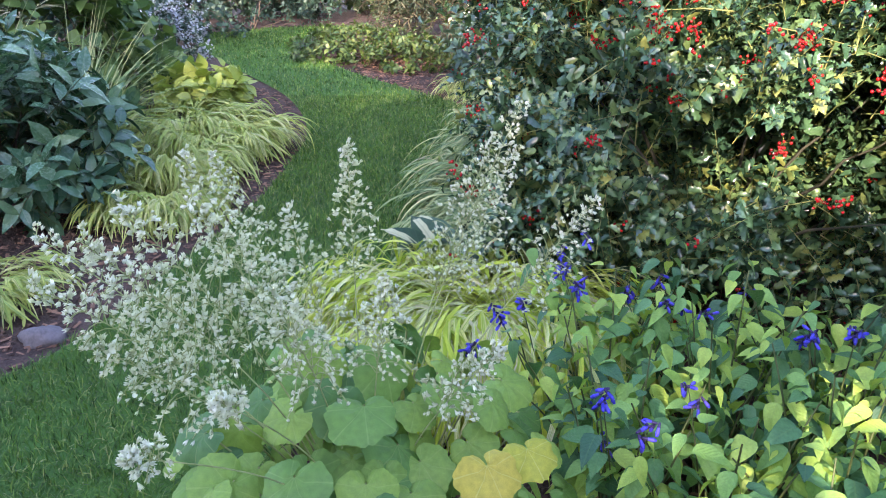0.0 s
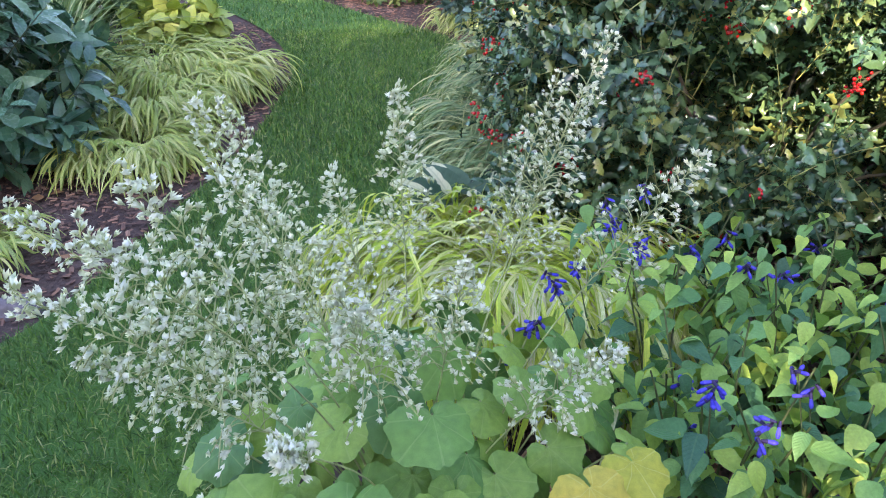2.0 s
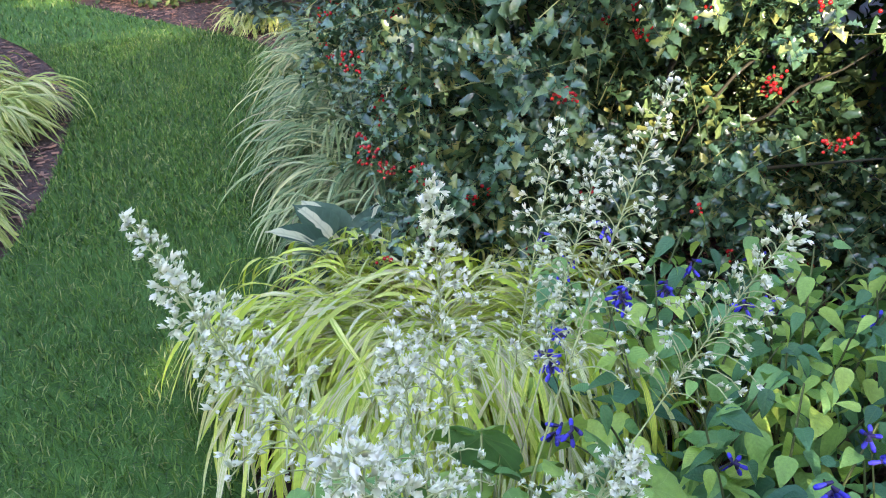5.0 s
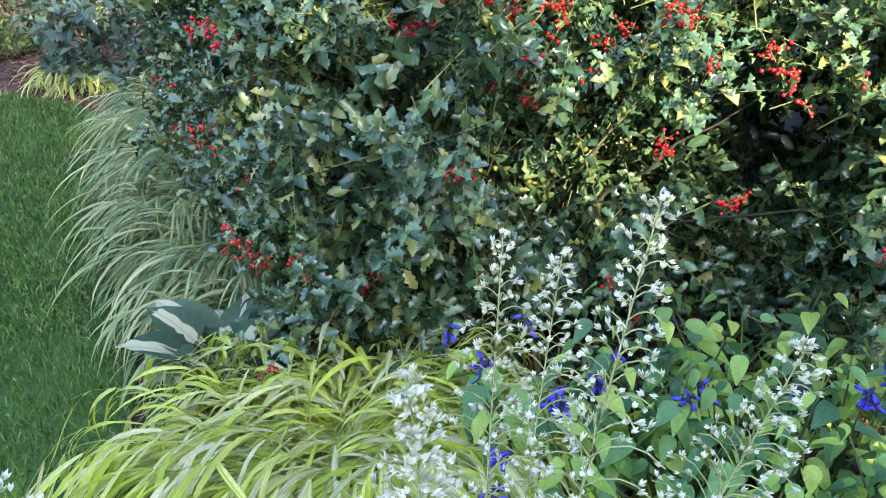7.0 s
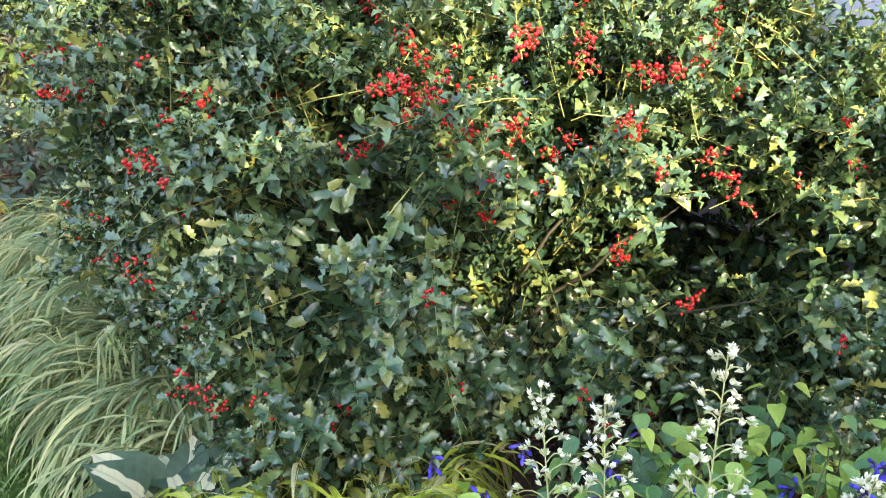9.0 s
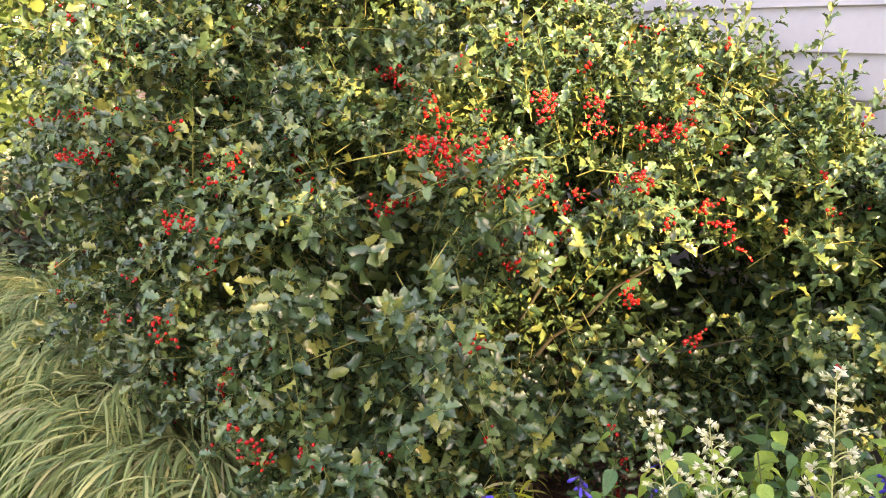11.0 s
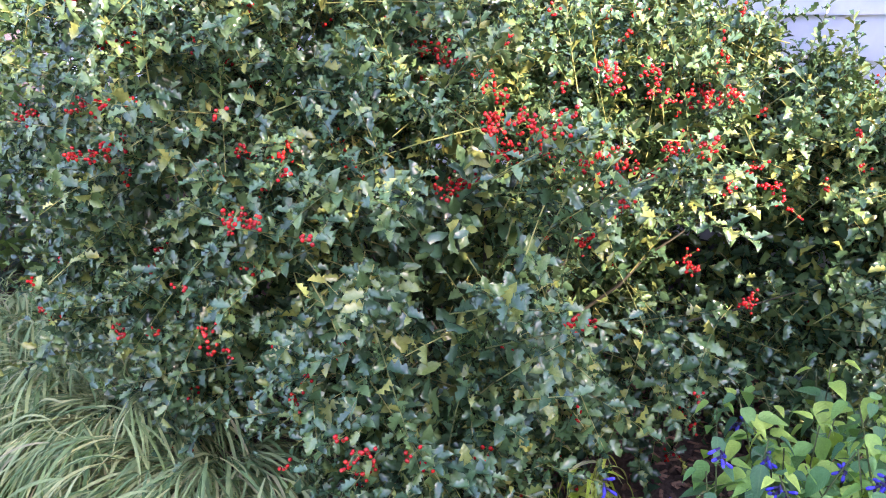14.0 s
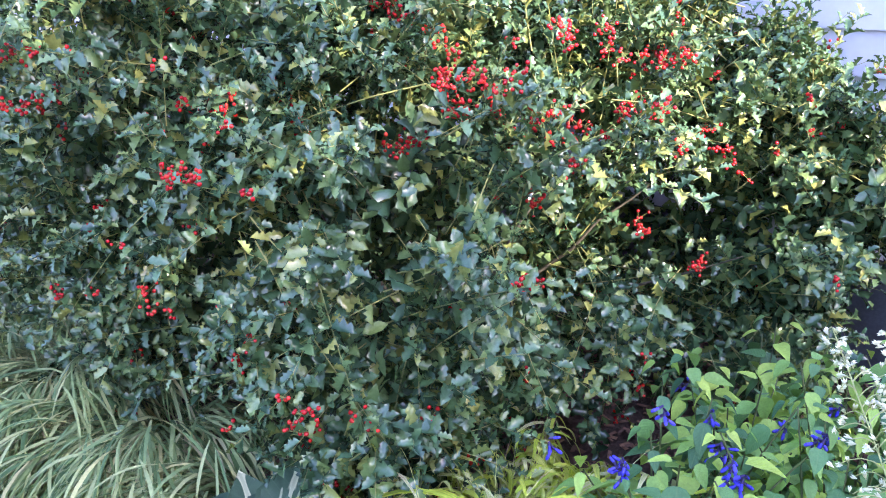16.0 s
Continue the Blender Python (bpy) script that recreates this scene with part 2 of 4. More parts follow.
def mesh_of(name, verts, faces, material, uvs=None, smooth=True):
    me = bpy.data.meshes.new(name)
    me.from_pydata(np.asarray(verts, dtype=float).tolist(), [], faces if isinstance(faces, list) else faces.tolist())
    if uvs is not None:
        layer = me.uv_layers.new(name="UVMap")
        idx = np.empty(len(me.loops), dtype=np.int32)
        me.loops.foreach_get("vertex_index", idx)
        layer.data.foreach_set("uv", np.asarray(uvs, dtype=np.float32)[idx].ravel())
    me.materials.append(material)
    if smooth:
        me.polygons.foreach_set("use_smooth", np.ones(len(me.polygons), dtype=bool))
    return me


def thing(name, label, category, m=None, kind="", group=""):
    ob = new(name)
    ob.empty_display_size = 0.1
    if m is not None:
        ob.matrix_world = m
    return tagged(ob, label, category, group, kind)


def child(name, me, parent, label="", kind="", m=None):
    ob = new(name, me)
    ob.parent = parent
    if m is not None:
        ob.matrix_basis = m
    return tagged(ob, label, kind=kind)


def unit(v):
    v = np.asarray(v, dtype=float)
    return v / np.maximum(np.linalg.norm(v, axis=-1, keepdims=True), 1e-9)


def frames(along, normal):
    """Rotation matrices whose y axis is along and whose z axis leans towards normal."""
    y = unit(along)
    x = unit(np.cross(y, normal))
    return np.stack((x, y, np.cross(x, y)), axis=-1)


def scatter(template, rot, loc, scale):
    """Many copies of a template (verts, tris, uvs) as one set of vertices, faces and uvs."""
    tv, tf, tu = template
    n = len(loc)
    sc = np.asarray(scale, dtype=float)
    sc = sc[:, None, None] if sc.ndim == 1 else sc[:, None, :]
    v = np.einsum("nij,nkj->nki", rot, tv[None] * sc) + np.asarray(loc)[:, None, :]
    f = tf[None] + (np.arange(n) * len(tv))[:, None, None]
    return v.reshape(-1, 3), f.reshape(-1, tf.shape[1]), np.tile(tu, (n, 1))


def leaf_template(outline, fold=0.25, droop=0.25, wave=0.0):
    """A leaf along +y, one unit long, from half widths at points along it; folded at the midrib and bent down at the tip."""
    v, u = [], []
    n = len(outline)
    for i, (y, w) in enumerate(outline):
        bend = -droop * y * y
        lift = wave * math.sin(i * 2.4)
        v += [(-w, y, fold * w + bend + lift), (0, y, bend), (w, y, fold * w + bend - lift)]
        u += [(0.5 - w, y), (0.5, y), (0.5 + w, y)]
    f = []
    for i in range(n - 1):
        a, b = 3 * i, 3 * i + 3
        for k in (0, 1):
            f += [(a + k, a + k + 1, b + k + 1), (a + k, b + k + 1, b + k)]
    return np.array(v), np.array(f), np.array(u)


def holly_template(spines, curl):
    """A holly leaf: a wavy edge drawn out into spines that turn up, a keeled midrib and a bent tip."""
    v, u = [], []
    for y, w in spines:
        tip = w > 0.24
        z = 0.12 * y - curl * y * y
        lift = 0.42 * w + (0.1 if tip else -0.02)
        reach = 0.05 if tip else 0.0
        v += [(-w, y + reach, z + lift), (0, y, z), (w * 0.96, y + reach * 0.6, z + lift * 0.9)]
        u += [(0.5 - w, y), (0.5, y), (0.5 + w, y)]
    f = []
    for i in range(len(spines) - 1):
        a, b = 3 * i, 3 * i + 3
        for k in (0, 1):
            f += [(a + k, a + k + 1, b + k + 1), (a + k, b + k + 1, b + k)]
    return np.array(v), np.array(f), np.array(u)


OVATE = leaf_template([(0, 0.03), (0.1, 0.2), (0.25, 0.33), (0.45, 0.34), (0.65, 0.25), (0.83, 0.12), (1, 0.0)], wave=0.012)
LANCE = leaf_template([(0, 0.02), (0.2, 0.13), (0.45, 0.2), (0.7, 0.15), (1, 0.0)], droop=0.35)
SMALL = leaf_template([(0, 0.04), (0.35, 0.28), (0.7, 0.22), (1, 0.0)])
NEEDLE_T = leaf_template([(0, 0.04), (0.5, 0.07), (1, 0.0)], fold=0.1, droop=0.2)
HOLLY_T = holly_template([(0.0, 0.03), (0.18, 0.26), (0.31, 0.16), (0.46, 0.31), (0.61, 0.17), (0.75, 0.25), (1.0, 0.0)], 0.42)
HOLLY_YOUNG_T = holly_template([(0.0, 0.03), (0.3, 0.21), (0.5, 0.2), (0.7, 0.25), (1.0, 0.0)], 0.25)


def tubes(paths, radii, sides=4):
    """Tapered tubes along paths (n, k, 3) with radii (n, k)."""
    paths = np.asarray(paths, dtype=float)
    radii = np.asarray(radii, dtype=float)
    n, k, _ = paths.shape
    tan = unit(np.gradient(paths, axis=1))
    ref = np.where(np.abs(tan[..., 2:3]) > 0.9, np.array([1.0, 0, 0]), np.array([0, 0, 1.0]))
    a = unit(np.cross(tan, ref))
    b = np.cross(tan, a)
    ang = np.arange(sides) * 2 * math.pi / sides
    ring = a[:, :, None] * np.cos(ang)[None, None, :, None] + b[:, :, None] * np.sin(ang)[None, None, :, None]
    v = paths[:, :, None] + ring * radii[:, :, None, None]
    i = np.arange(k - 1)[:, None] * sides
    j = np.arange(sides)[None]
    quad = np.stack((i + j, i + (j + 1) % sides, i + sides + (j + 1) % sides, i + sides + j), axis=-1).reshape(-1, 4)
    f = (quad[None] + (np.arange(n) * k * sides)[:, None, None]).reshape(-1, 4)
    return v.reshape(-1, 3), f


def blades(base, azimuth, length, rise0, fall1, width, seg=7, twist=None, floor=True):
    """Arching grass blades as ribbons: they leave the ground at the angle rise0 and end at the angle fall1 (radians above the level)."""
    n = len(base)
    s = np.linspace(0, 1, seg)
    out = np.stack((np.cos(azimuth), np.sin(azimuth), np.zeros(n)), axis=-1)
    side = np.stack((-np.sin(azimuth), np.cos(azimuth), np.zeros(n)), axis=-1)
    mid = (s[1:] + s[:-1]) / 2
    th = rise0[:, None] + (fall1 - rise0)[:, None] * mid[None] ** 0.9
    step = length[:, None] / (seg - 1)
    r = np.concatenate((np.zeros((n, 1)), np.cumsum(np.cos(th) * step, axis=1)), axis=1)
    h = np.concatenate((np.zeros((n, 1)), np.cumsum(np.sin(th) * step, axis=1)), axis=1)
    c = base[:, None] + out[:, None] * r[..., None]
    c[..., 2] += h
    if floor:
        c[..., 2] = np.maximum(c[..., 2], 0.006)
    s = s[None]
    if twist is not None:
        c = c + side[:, None] * (twist[:, None] * s ** 2)[..., None]
    w = width[:, None] * np.clip(np.minimum(0.35 + 2.5 * s, 1.9 * (1.02 - s)), 0.03, 1)
    tilt = side + np.array([0, 0, 0.35]) * np.sign(np.sin(azimuth * 57))[:, None]
    v = np.stack((c - tilt[:, None] * w[..., None] / 2, c + tilt[:, None] * w[..., None] / 2), axis=2)
    i = np.arange(seg - 1) * 2
    quad = np.stack((i, i + 1, i + 3, i + 2), axis=-1)
    f = (quad[None] + (np.arange(n) * seg * 2)[:, None, None]).reshape(-1, 4)
    uv = np.stack(np.broadcast_arrays(np.array([0.0, 1.0])[None, None, :], s[..., None]), axis=-1)
    uv = np.broadcast_to(uv, (n, seg, 2, 2)).reshape(-1, 2)
    return v.reshape(-1, 3), f, uv


def lobed(rng, lobes, n, inner=0.7, outer=1.04, low=0.05, keep=0.72, gaps=0.0, face=None, hollows=()):
    """Points in the outer shell of a union of ellipsoids, with outward normals; sparser away from face, and none in the hollows."""
    c = np.array([l[0] for l in lobes], dtype=float)
    r = np.array([l[1] for l in lobes], dtype=float)
    weight = (r[:, 0] * r[:, 1] * r[:, 2]) ** (2 / 3)
    pts, nor = [], []
    while len(pts) < n:
        i = rng.choice(len(lobes), p=weight / weight.sum())
        d = unit(rng.normal(size=3))
        q = rng.uniform(inner, outer) * (1 + 0.1 * math.sin(d[0] * 7 + i) * math.cos(d[2] * 6 + 2 * i))
        p = c[i] + d * r[i] * q
        others = np.sum(((p - c) / r) ** 2, axis=1)
        others[i] = 9
        if p[2] < low or others.min() < keep * keep:
            continue
        if gaps and noise.noise(Vector((p[0] * 3.4, p[1] * 3.4, p[2] * 5.6))) < -0.35 + 0.3 * gaps:
            continue
        if face is not None and np.dot(d, face) < -0.15 and rng.uniform() > 0.3:
            continue
        if any(np.linalg.norm(p - np.array(h)) < q for h, q in hollows):
            continue
        pts.append(p)
        nor.append(unit(d / r[i]))
    return np.array(pts), np.array(nor)


def leafy(rng, pts, nor, template, size, per, length, up=0.35, spread=0.4, flat=0.5, lift=0.0):
    """Leafy shoots through the points. Returns the turns, places and sizes of the leaves, and the shoot paths."""
    n = len(pts)
    d = unit(nor * 0.7 + np.array([0, 0, up]) + rng.normal(size=(n, 3)) * spread)
    ln = rng.uniform(length[0], length[1], n)
    start = pts - d * (ln * 0.65)[:, None]
    bow = rng.normal(size=(n, 3)) * 0.06 + np.array([0, 0, -0.05])
    s = np.linspace(0, 1, 5)
    paths = start[:, None] + d[:, None] * (ln[:, None] * s[None])[..., None] + bow[:, None] * (s ** 2)[None, :, None] * ln[:, None, None] * 2
    rots, locs, scs = [], [], []
    a = unit(np.cross(d, np.array([0.3, 0.2, 0.9])))
    b = np.cross(d, a)
    for k in range(per):
        f = (k + 0.6) / per
        f = f * 0.92 + 0.08
        x = start + d * (ln * f)[:, None] + bow * (f * f * 2 * ln)[:, None]
        ang = 2.4 * k + rng.uniform(0, 0.6, n) + np.arange(n)
        radial = a * np.cos(ang)[:, None] + b * np.sin(ang)[:, None]
        along = unit(radial * 0.85 + d * (0.25 + 0.6 * f) + rng.normal(size=(n, 3)) * 0.18 + np.array([0, 0, lift]))
        normal = unit(d * 0.8 + np.array([0, 0, flat]) + rng.normal(size=(n, 3)) * 0.25)
        rots.append(frames(along, normal))
        locs.append(x)
        scs.append(rng.uniform(size[0], size[1], n) * (1.0 - 0.35 * max(0, f - 0.8) / 0.2))
    return np.concatenate(rots), np.concatenate(locs), np.concatenate(scs), paths


def shrub(name, label, category, rng, lobes, n, template, size, per, length, material, twig=BARK, base=None, limbs=6, low=0.05, group="", up=0.35, twig_r=0.003, inner=0.7, pick=None, gaps=0.0, spread=0.4, flat=0.5, lift=0.0, bark=BARK, face=None, hollows=()):
    """A shrub: limbs from the base, thin shoots and leaves."""
    ob = thing(name, label, category, group=group)
    pts, nor = lobed(rng, lobes, n, low=low, inner=inner, gaps=gaps, face=face, hollows=hollows)
    rot, loc, sc, paths = leafy(rng, pts, nor, template, size, per, length, up=up, spread=spread, flat=flat, lift=lift)
    if pick:
        order = np.argsort(np.linalg.norm(loc - np.array(pick), axis=1))
        one = mesh_of("leaf", template[0], template[1], material, template[2])
        for i in order[:280]:
            child("leaf", one, ob, m=Matrix.Translation(loc[i].tolist()) @ Matrix(rot[i].tolist()).to_4x4() @ Matrix.Scale(float(sc[i]), 4))
        rot, loc, sc = rot[order[280:]], loc[order[280:]], sc[order[280:]]
    v, f, u = scatter(template, rot, loc, sc)
    child("foliage", mesh_of("foliage", v, f, material, u), ob, kind="stuff")
    k = paths.shape[1]
    tv, tf = tubes(paths, np.linspace(twig_r, twig_r * 0.4, k)[None].repeat(len(paths), 0), 3)
    child("twig", mesh_of("twig", tv, tf, twig), ob, kind="stuff")
    b = np.array(base if base is not None else (np.mean([l[0][0] for l in lobes]), np.mean([l[0][1] for l in lobes]), 0.0), dtype=float)
    for i in range(limbs):
        goal = pts[int(rng.integers(len(pts)))] * 0.7 + b * 0.3
        s = np.linspace(0, 1, 8)[:, None]
        start = b + np.array([rng.normal() * 0.05, rng.normal() * 0.05, -0.02])
        path = start * (1 - s) + goal * s + np.array([0, 0, 0.12]) * (np.sin(s * math.pi)) * abs(goal[2]) + rng.normal(size=(8, 3)) * 0.012
        tv, tf = tubes(path[None], np.linspace(4.5 * twig_r, twig_r, 8)[None], 6)
        child("branch", mesh_of("branch", tv, tf, bark), ob)
    return ob, paths, nor


# ---- ground ----
def sheet(name, outline, z, material, label, category):
    bm = bmesh.new()
    face = bm.faces.new([bm.verts.new((x, y, z)) for x, y in outline])
    bmesh.ops.triangulate(bm, faces=[face])
    me = bpy.data.meshes.new(name)
    bm.to_mesh(me)
    bm.free()
    me.materials.append(material)
    return tagged(new(name, me), label, category, kind="structure")


def smooth_line(points, step=0.08):
    """A rounded line through the points (Catmull-Rom)."""
    p = np.array([points[0], *points, points[-1]], dtype=float)
    out = []
    for i in range(1, len(p) - 2):
        m = max(2, int(np.linalg.norm(p[i + 1] - p[i]) / step))
        for t in np.arange(m) / m:
            out.append(0.5 * (2 * p[i] + (p[i + 1] - p[i - 1]) * t + (2 * p[i - 1] - 5 * p[i] + 4 * p[i + 1] - p[i + 2]) * t * t + (3 * p[i] - p[i - 1] - 3 * p[i + 1] + p[i + 2]) * t ** 3))
    out.append(p[-1])
    return np.array(out)


LEFT_EDGE = smooth_line([(-6, -1.5), (-3.6, 0.7), (-2.3, 1.75), (-1.6, 2.25), (-1.38, 2.7), (-1.24, 3.35), (-1.09, 4.05), (-1.03, 5.0), (-1.07, 5.8), (-1.44, 6.95), (-2.17, 8.24), (-3.06, 9.8), (-3.6, 11.2)])
RIGHT_EDGE = smooth_line([(-0.8, 11.9), (-1.75, 10.6), (-1.84, 10.04), (-1.55, 9.2), (-0.87, 8.07), (-0.24, 7.2), (0.16, 6.6), (0.27, 6.0), (0.22, 5.3), (0.15, 4.6), (-0.02, 3.9), (-0.2, 3.2), (-0.38, 2.5), (-0.46, 1.9), (-0.5, 1.4), (-0.45, 0.9), (-0.2, 0.6), (0.3, 0.45), (1.2, 0.2), (1.5, -1.0), (1.2, -6)])
ground = sheet("ground", [(-400, -400), (400, -400), (400, 400), (-400, 400)], 0.0, SOIL, "dark brown garden soil with shredded bark mulch", "ground")
ring = [tuple(p) for p in LEFT_EDGE] + [(-2.6, 12.0), (-1.6, 12.2)] + [tuple(p) for p in RIGHT_EDGE] + [(-6, -6)]
lawn = sheet("lawn", ring, 0.012, LAWN, "mown green lawn path curving between garden beds", "lawn")


def inside(pts, poly):
    x, y = pts[:, 0], pts[:, 1]
    hit = np.zeros(len(pts), dtype=bool)
    q = np.array(poly)
    for (x0, y0), (x1, y1) in zip(q, np.roll(q, -1, axis=0)):
        if y0 == y1:
            continue
        cross = (y0 > y) != (y1 > y)
        hit ^= cross & (x < (x1 - x0) * (y - y0) / (y1 - y0) + x0)
    return hit


def lawn_blades(n, x0, x1, y0, y1, size, width):
    p = np.stack((RNG.uniform(x0, x1, n), RNG.uniform(y0, y1, n)), axis=-1)
    p = p[inside(p, ring)]
    k = len(p)
    base = np.concatenate((p, np.full((k, 1), 0.01)), axis=1)
    hgt = RNG.uniform(size * 0.6, size * 1.25, k)
    return blades(base, RNG.uniform(0, 2 * math.pi, k), hgt, RNG.uniform(0.9, 1.6, k), RNG.uniform(-0.6, 1.2, k), RNG.uniform(0.7, 1.3, k) * width, seg=3)


for nn, box, size, width in ((60000, (-2.6, 0.2, 1.2, 3.6), 0.045, 0.0035), (60000, (-1.6, 0.4, 3.6, 7.0), 0.045, 0.005), (30000, (-3.8, 0.3, 7.0, 12.2), 0.05, 0.008), (12000, (-2.6, 0.0, -0.5, 1.2), 0.045, 0.004)):
    v, f, u = lawn_blades(nn, *box, size, width)
    tagged(child("grass", mesh_of("grass", v, f, LAWN_BLADE, u), lawn), kind="stuff")

# mulch chips on the beds beside the lawn
CHIP_T = (np.array([(-0.5, -0.16, 0), (0.5, -0.2, 0.02), (0.45, 0.17, 0), (-0.46, 0.2, 0.03), (-0.4, 0, 0.14), (0.4, 0.02, 0.12)], dtype=float), np.array([(0, 1, 5), (0, 5, 4), (2, 3, 4), (2, 4, 5), (1, 2, 5), (3, 0, 4)]), np.zeros((6, 2)))


def chips(n, x0, x1, y0, y1):
    p = np.stack((RNG.uniform(x0, x1, n), RNG.uniform(y0, y1, n)), axis=-1)
    p = p[~inside(p, ring)]
    k = len(p)
    yaw = RNG.uniform(0, 6.28, k)
    along = np.stack((np.cos(yaw), np.sin(yaw), RNG.normal(0, 0.15, k)), axis=-1)
    rot = frames(along, np.array([0, 0, 1.0]) + RNG.normal(size=(k, 3)) * 0.25)[:, :, [1, 0, 2]]
    loc = np.concatenate((p, RNG.uniform(0.001, 0.012, (k, 1))), axis=1)
    return scatter(CHIP_T, rot, loc, RNG.uniform(0.012, 0.05, k))


for nn, box in ((7000, (-1.0, 1.2, 6.2, 9.2)), (9000, (-2.6, -0.9, 1.8, 7.4)), (9000, (-0.4, 2.6, 0.8, 4.0)), (5000, (-0.1, 1.8, 4.0, 9.0))):
    v, f, u = chips(nn, *box)
    tagged(child("mulch_chips", mesh_of("mulch_chips", v, f, CHIP, u, smooth=False), ground), kind="stuff")


def stone(loc, size, label):
    bm = bmesh.new()
    bmesh.ops.create_icosphere(bm, subdivisions=3, radius=1)
    for w in bm.verts:
        k = 1 + 0.22 * noise.noise(w.co * 1.7 + Vector(loc)) + 0.06 * noise.noise(w.co * 6)
        w.co = Vector((w.co.x * size[0] * k, w.co.y * size[1] * k, w.co.z * size[2] * k))
    me = bpy.data.meshes.new("stone")
    bm.to_mesh(me)
    bm.free()
    me.materials.append(STONE)
    me.polygons.foreach_set("use_smooth", np.ones(len(me.polygons), dtype=bool))
    ob = new("stone", me)
    ob.location = loc
    return tagged(ob, label, "stone")


stone((-1.56, 2.55, 0.015), (0.09, 0.06, 0.045), "small grey rounded field stone at the bed edge")

# ---- house wall with lap siding ----
WALL_P, WALL_D = Vector((2.2, 2.01, 0)), Vector((0.3, 0.954, 0))
house = thing("wall_east", "white painted lap siding house wall behind the holly", "wall", kind="structure")


def box(name, parent, u0, u1, n0, n1, z0, z1, material, lip=0.0, label=""):
    """A board on the house wall, from u0 to u1 along it; its lower edge stands lip proud."""
    nrm = Vector((-WALL_D.y, WALL_D.x, 0))
    bm = bmesh.new()
    vs = []
    for z, extra in ((z0, lip), (z1, 0.0)):
        for uu, nn in ((u0, n0), (u1, n0), (u1, n1 + extra), (u0, n1 + extra)):
            q = WALL_P + WALL_D * uu + nrm * nn
            vs.append(bm.verts.new((q.x, q.y, z)))
    for a in ((0, 1, 2, 3), (7, 6, 5, 4), (0, 4, 5, 1), (1, 5, 6, 2), (2, 6, 7, 3), (3, 7, 4, 0)):
        bm.faces.new([vs[i] for i in a])
    bmesh.ops.recalc_face_normals(bm, faces=bm.faces)
    me = bpy.data.meshes.new(name)
    bm.to_mesh(me)
    bm.free()
    me.materials.append(material)
    return child(name, me, parent, label)


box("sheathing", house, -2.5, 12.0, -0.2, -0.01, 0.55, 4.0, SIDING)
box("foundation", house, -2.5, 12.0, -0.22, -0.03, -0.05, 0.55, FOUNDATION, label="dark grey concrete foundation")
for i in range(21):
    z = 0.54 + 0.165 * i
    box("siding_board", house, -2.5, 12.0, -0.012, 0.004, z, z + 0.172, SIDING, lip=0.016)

# ---- holly ----
HR = np.random.default_rng(21)
HOLLY_LOBES = [((0.8, 3.05, 0.78), (0.64, 0.6, 0.7)), ((1.32, 2.78, 0.74), (0.6, 0.62, 0.78)), ((0.95, 4.0, 1.05), (0.85, 0.9, 1.25)), ((1.84, 2.42, 0.8), (0.45, 0.45, 0.78)), ((1.45, 3.5, 1.1), (0.75, 0.75, 1.15)), ((0.48, 2.9, 0.46), (0.34, 0.33, 0.36)), ((0.7, 3.7, 0.95), (0.52, 0.6, 0.72)), ((1.8, 2.06, 0.85), (0.3, 0.28, 0.5)), ((2.05, 2.6, 0.85), (0.34, 0.4, 0.7)), ((2.0, 2.2, 0.85), (0.22, 0.27, 0.55)), ((1.85, 3.75, 1.15), (0.55, 0.6, 0.95)), ((1.95, 3.0, 0.95), (0.42, 0.5, 0.8)), ((1.72, 1.84, 0.88), (0.24, 0.24, 0.36)), ((1.64, 2.0, 0.5), (0.3, 0.24, 0.4)), ((1.9, 2.05, 0.55), (0.25, 0.24, 0.4))]
HOLLOWS = [((0.8, 2.46, 0.76), 0.21), ((1.12, 2.24, 0.84), 0.2), ((1.3, 2.22, 0.58), 0.25), ((0.98, 2.6, 0.66), 0.2), ((1.42, 2.32, 0.87), 0.2), ((0.62, 2.72, 0.98), 0.1), ((1.62, 2.1, 1.1), 0.1), ((0.32, 3.2, 0.86), 0.12), ((0.5, 3.05, 1.05), 0.1)]
holly, shoots, shoot_nor = shrub("holly_shrub", "dense glossy dark green holly shrub with clusters of red berries", "shrub", HR, HOLLY_LOBES, 3000, HOLLY_T, (0.036, 0.064), 18, (0.22, 0.55), HOLLY, HOLLY_TWIG, base=(1.2, 3.1, 0), limbs=14, up=0.14, pick=(0.5, 2.45, 0.75), gaps=1.0, spread=0.34, flat=0.9, lift=0.15, bark=HOLLY_BARK, twig_r=0.0024, inner=0.76, face=(-0.5, -0.84, 0.2), hollows=HOLLOWS)

# the shaded inside of the holly
core_lobes = [(c, (r[0] * 0.66, r[1] * 0.66, r[2] * 0.74)) for c, r in HOLLY_LOBES]
pts, nor = lobed(HR, core_lobes, 900, inner=0.62, outer=1.0, hollows=[(h, r * 1.6) for h, r in HOLLOWS])
rot, loc, sc, paths = leafy(HR, pts, nor, HOLLY_YOUNG_T, (0.05, 0.08), 16, (0.25, 0.45), up=0.0, spread=0.7)
sv, sf, su = scatter(HOLLY_YOUNG_T, rot, loc, sc)
child("inner_foliage", mesh_of("inner_foliage", sv, sf, HOLLY, su), holly, kind="stuff")

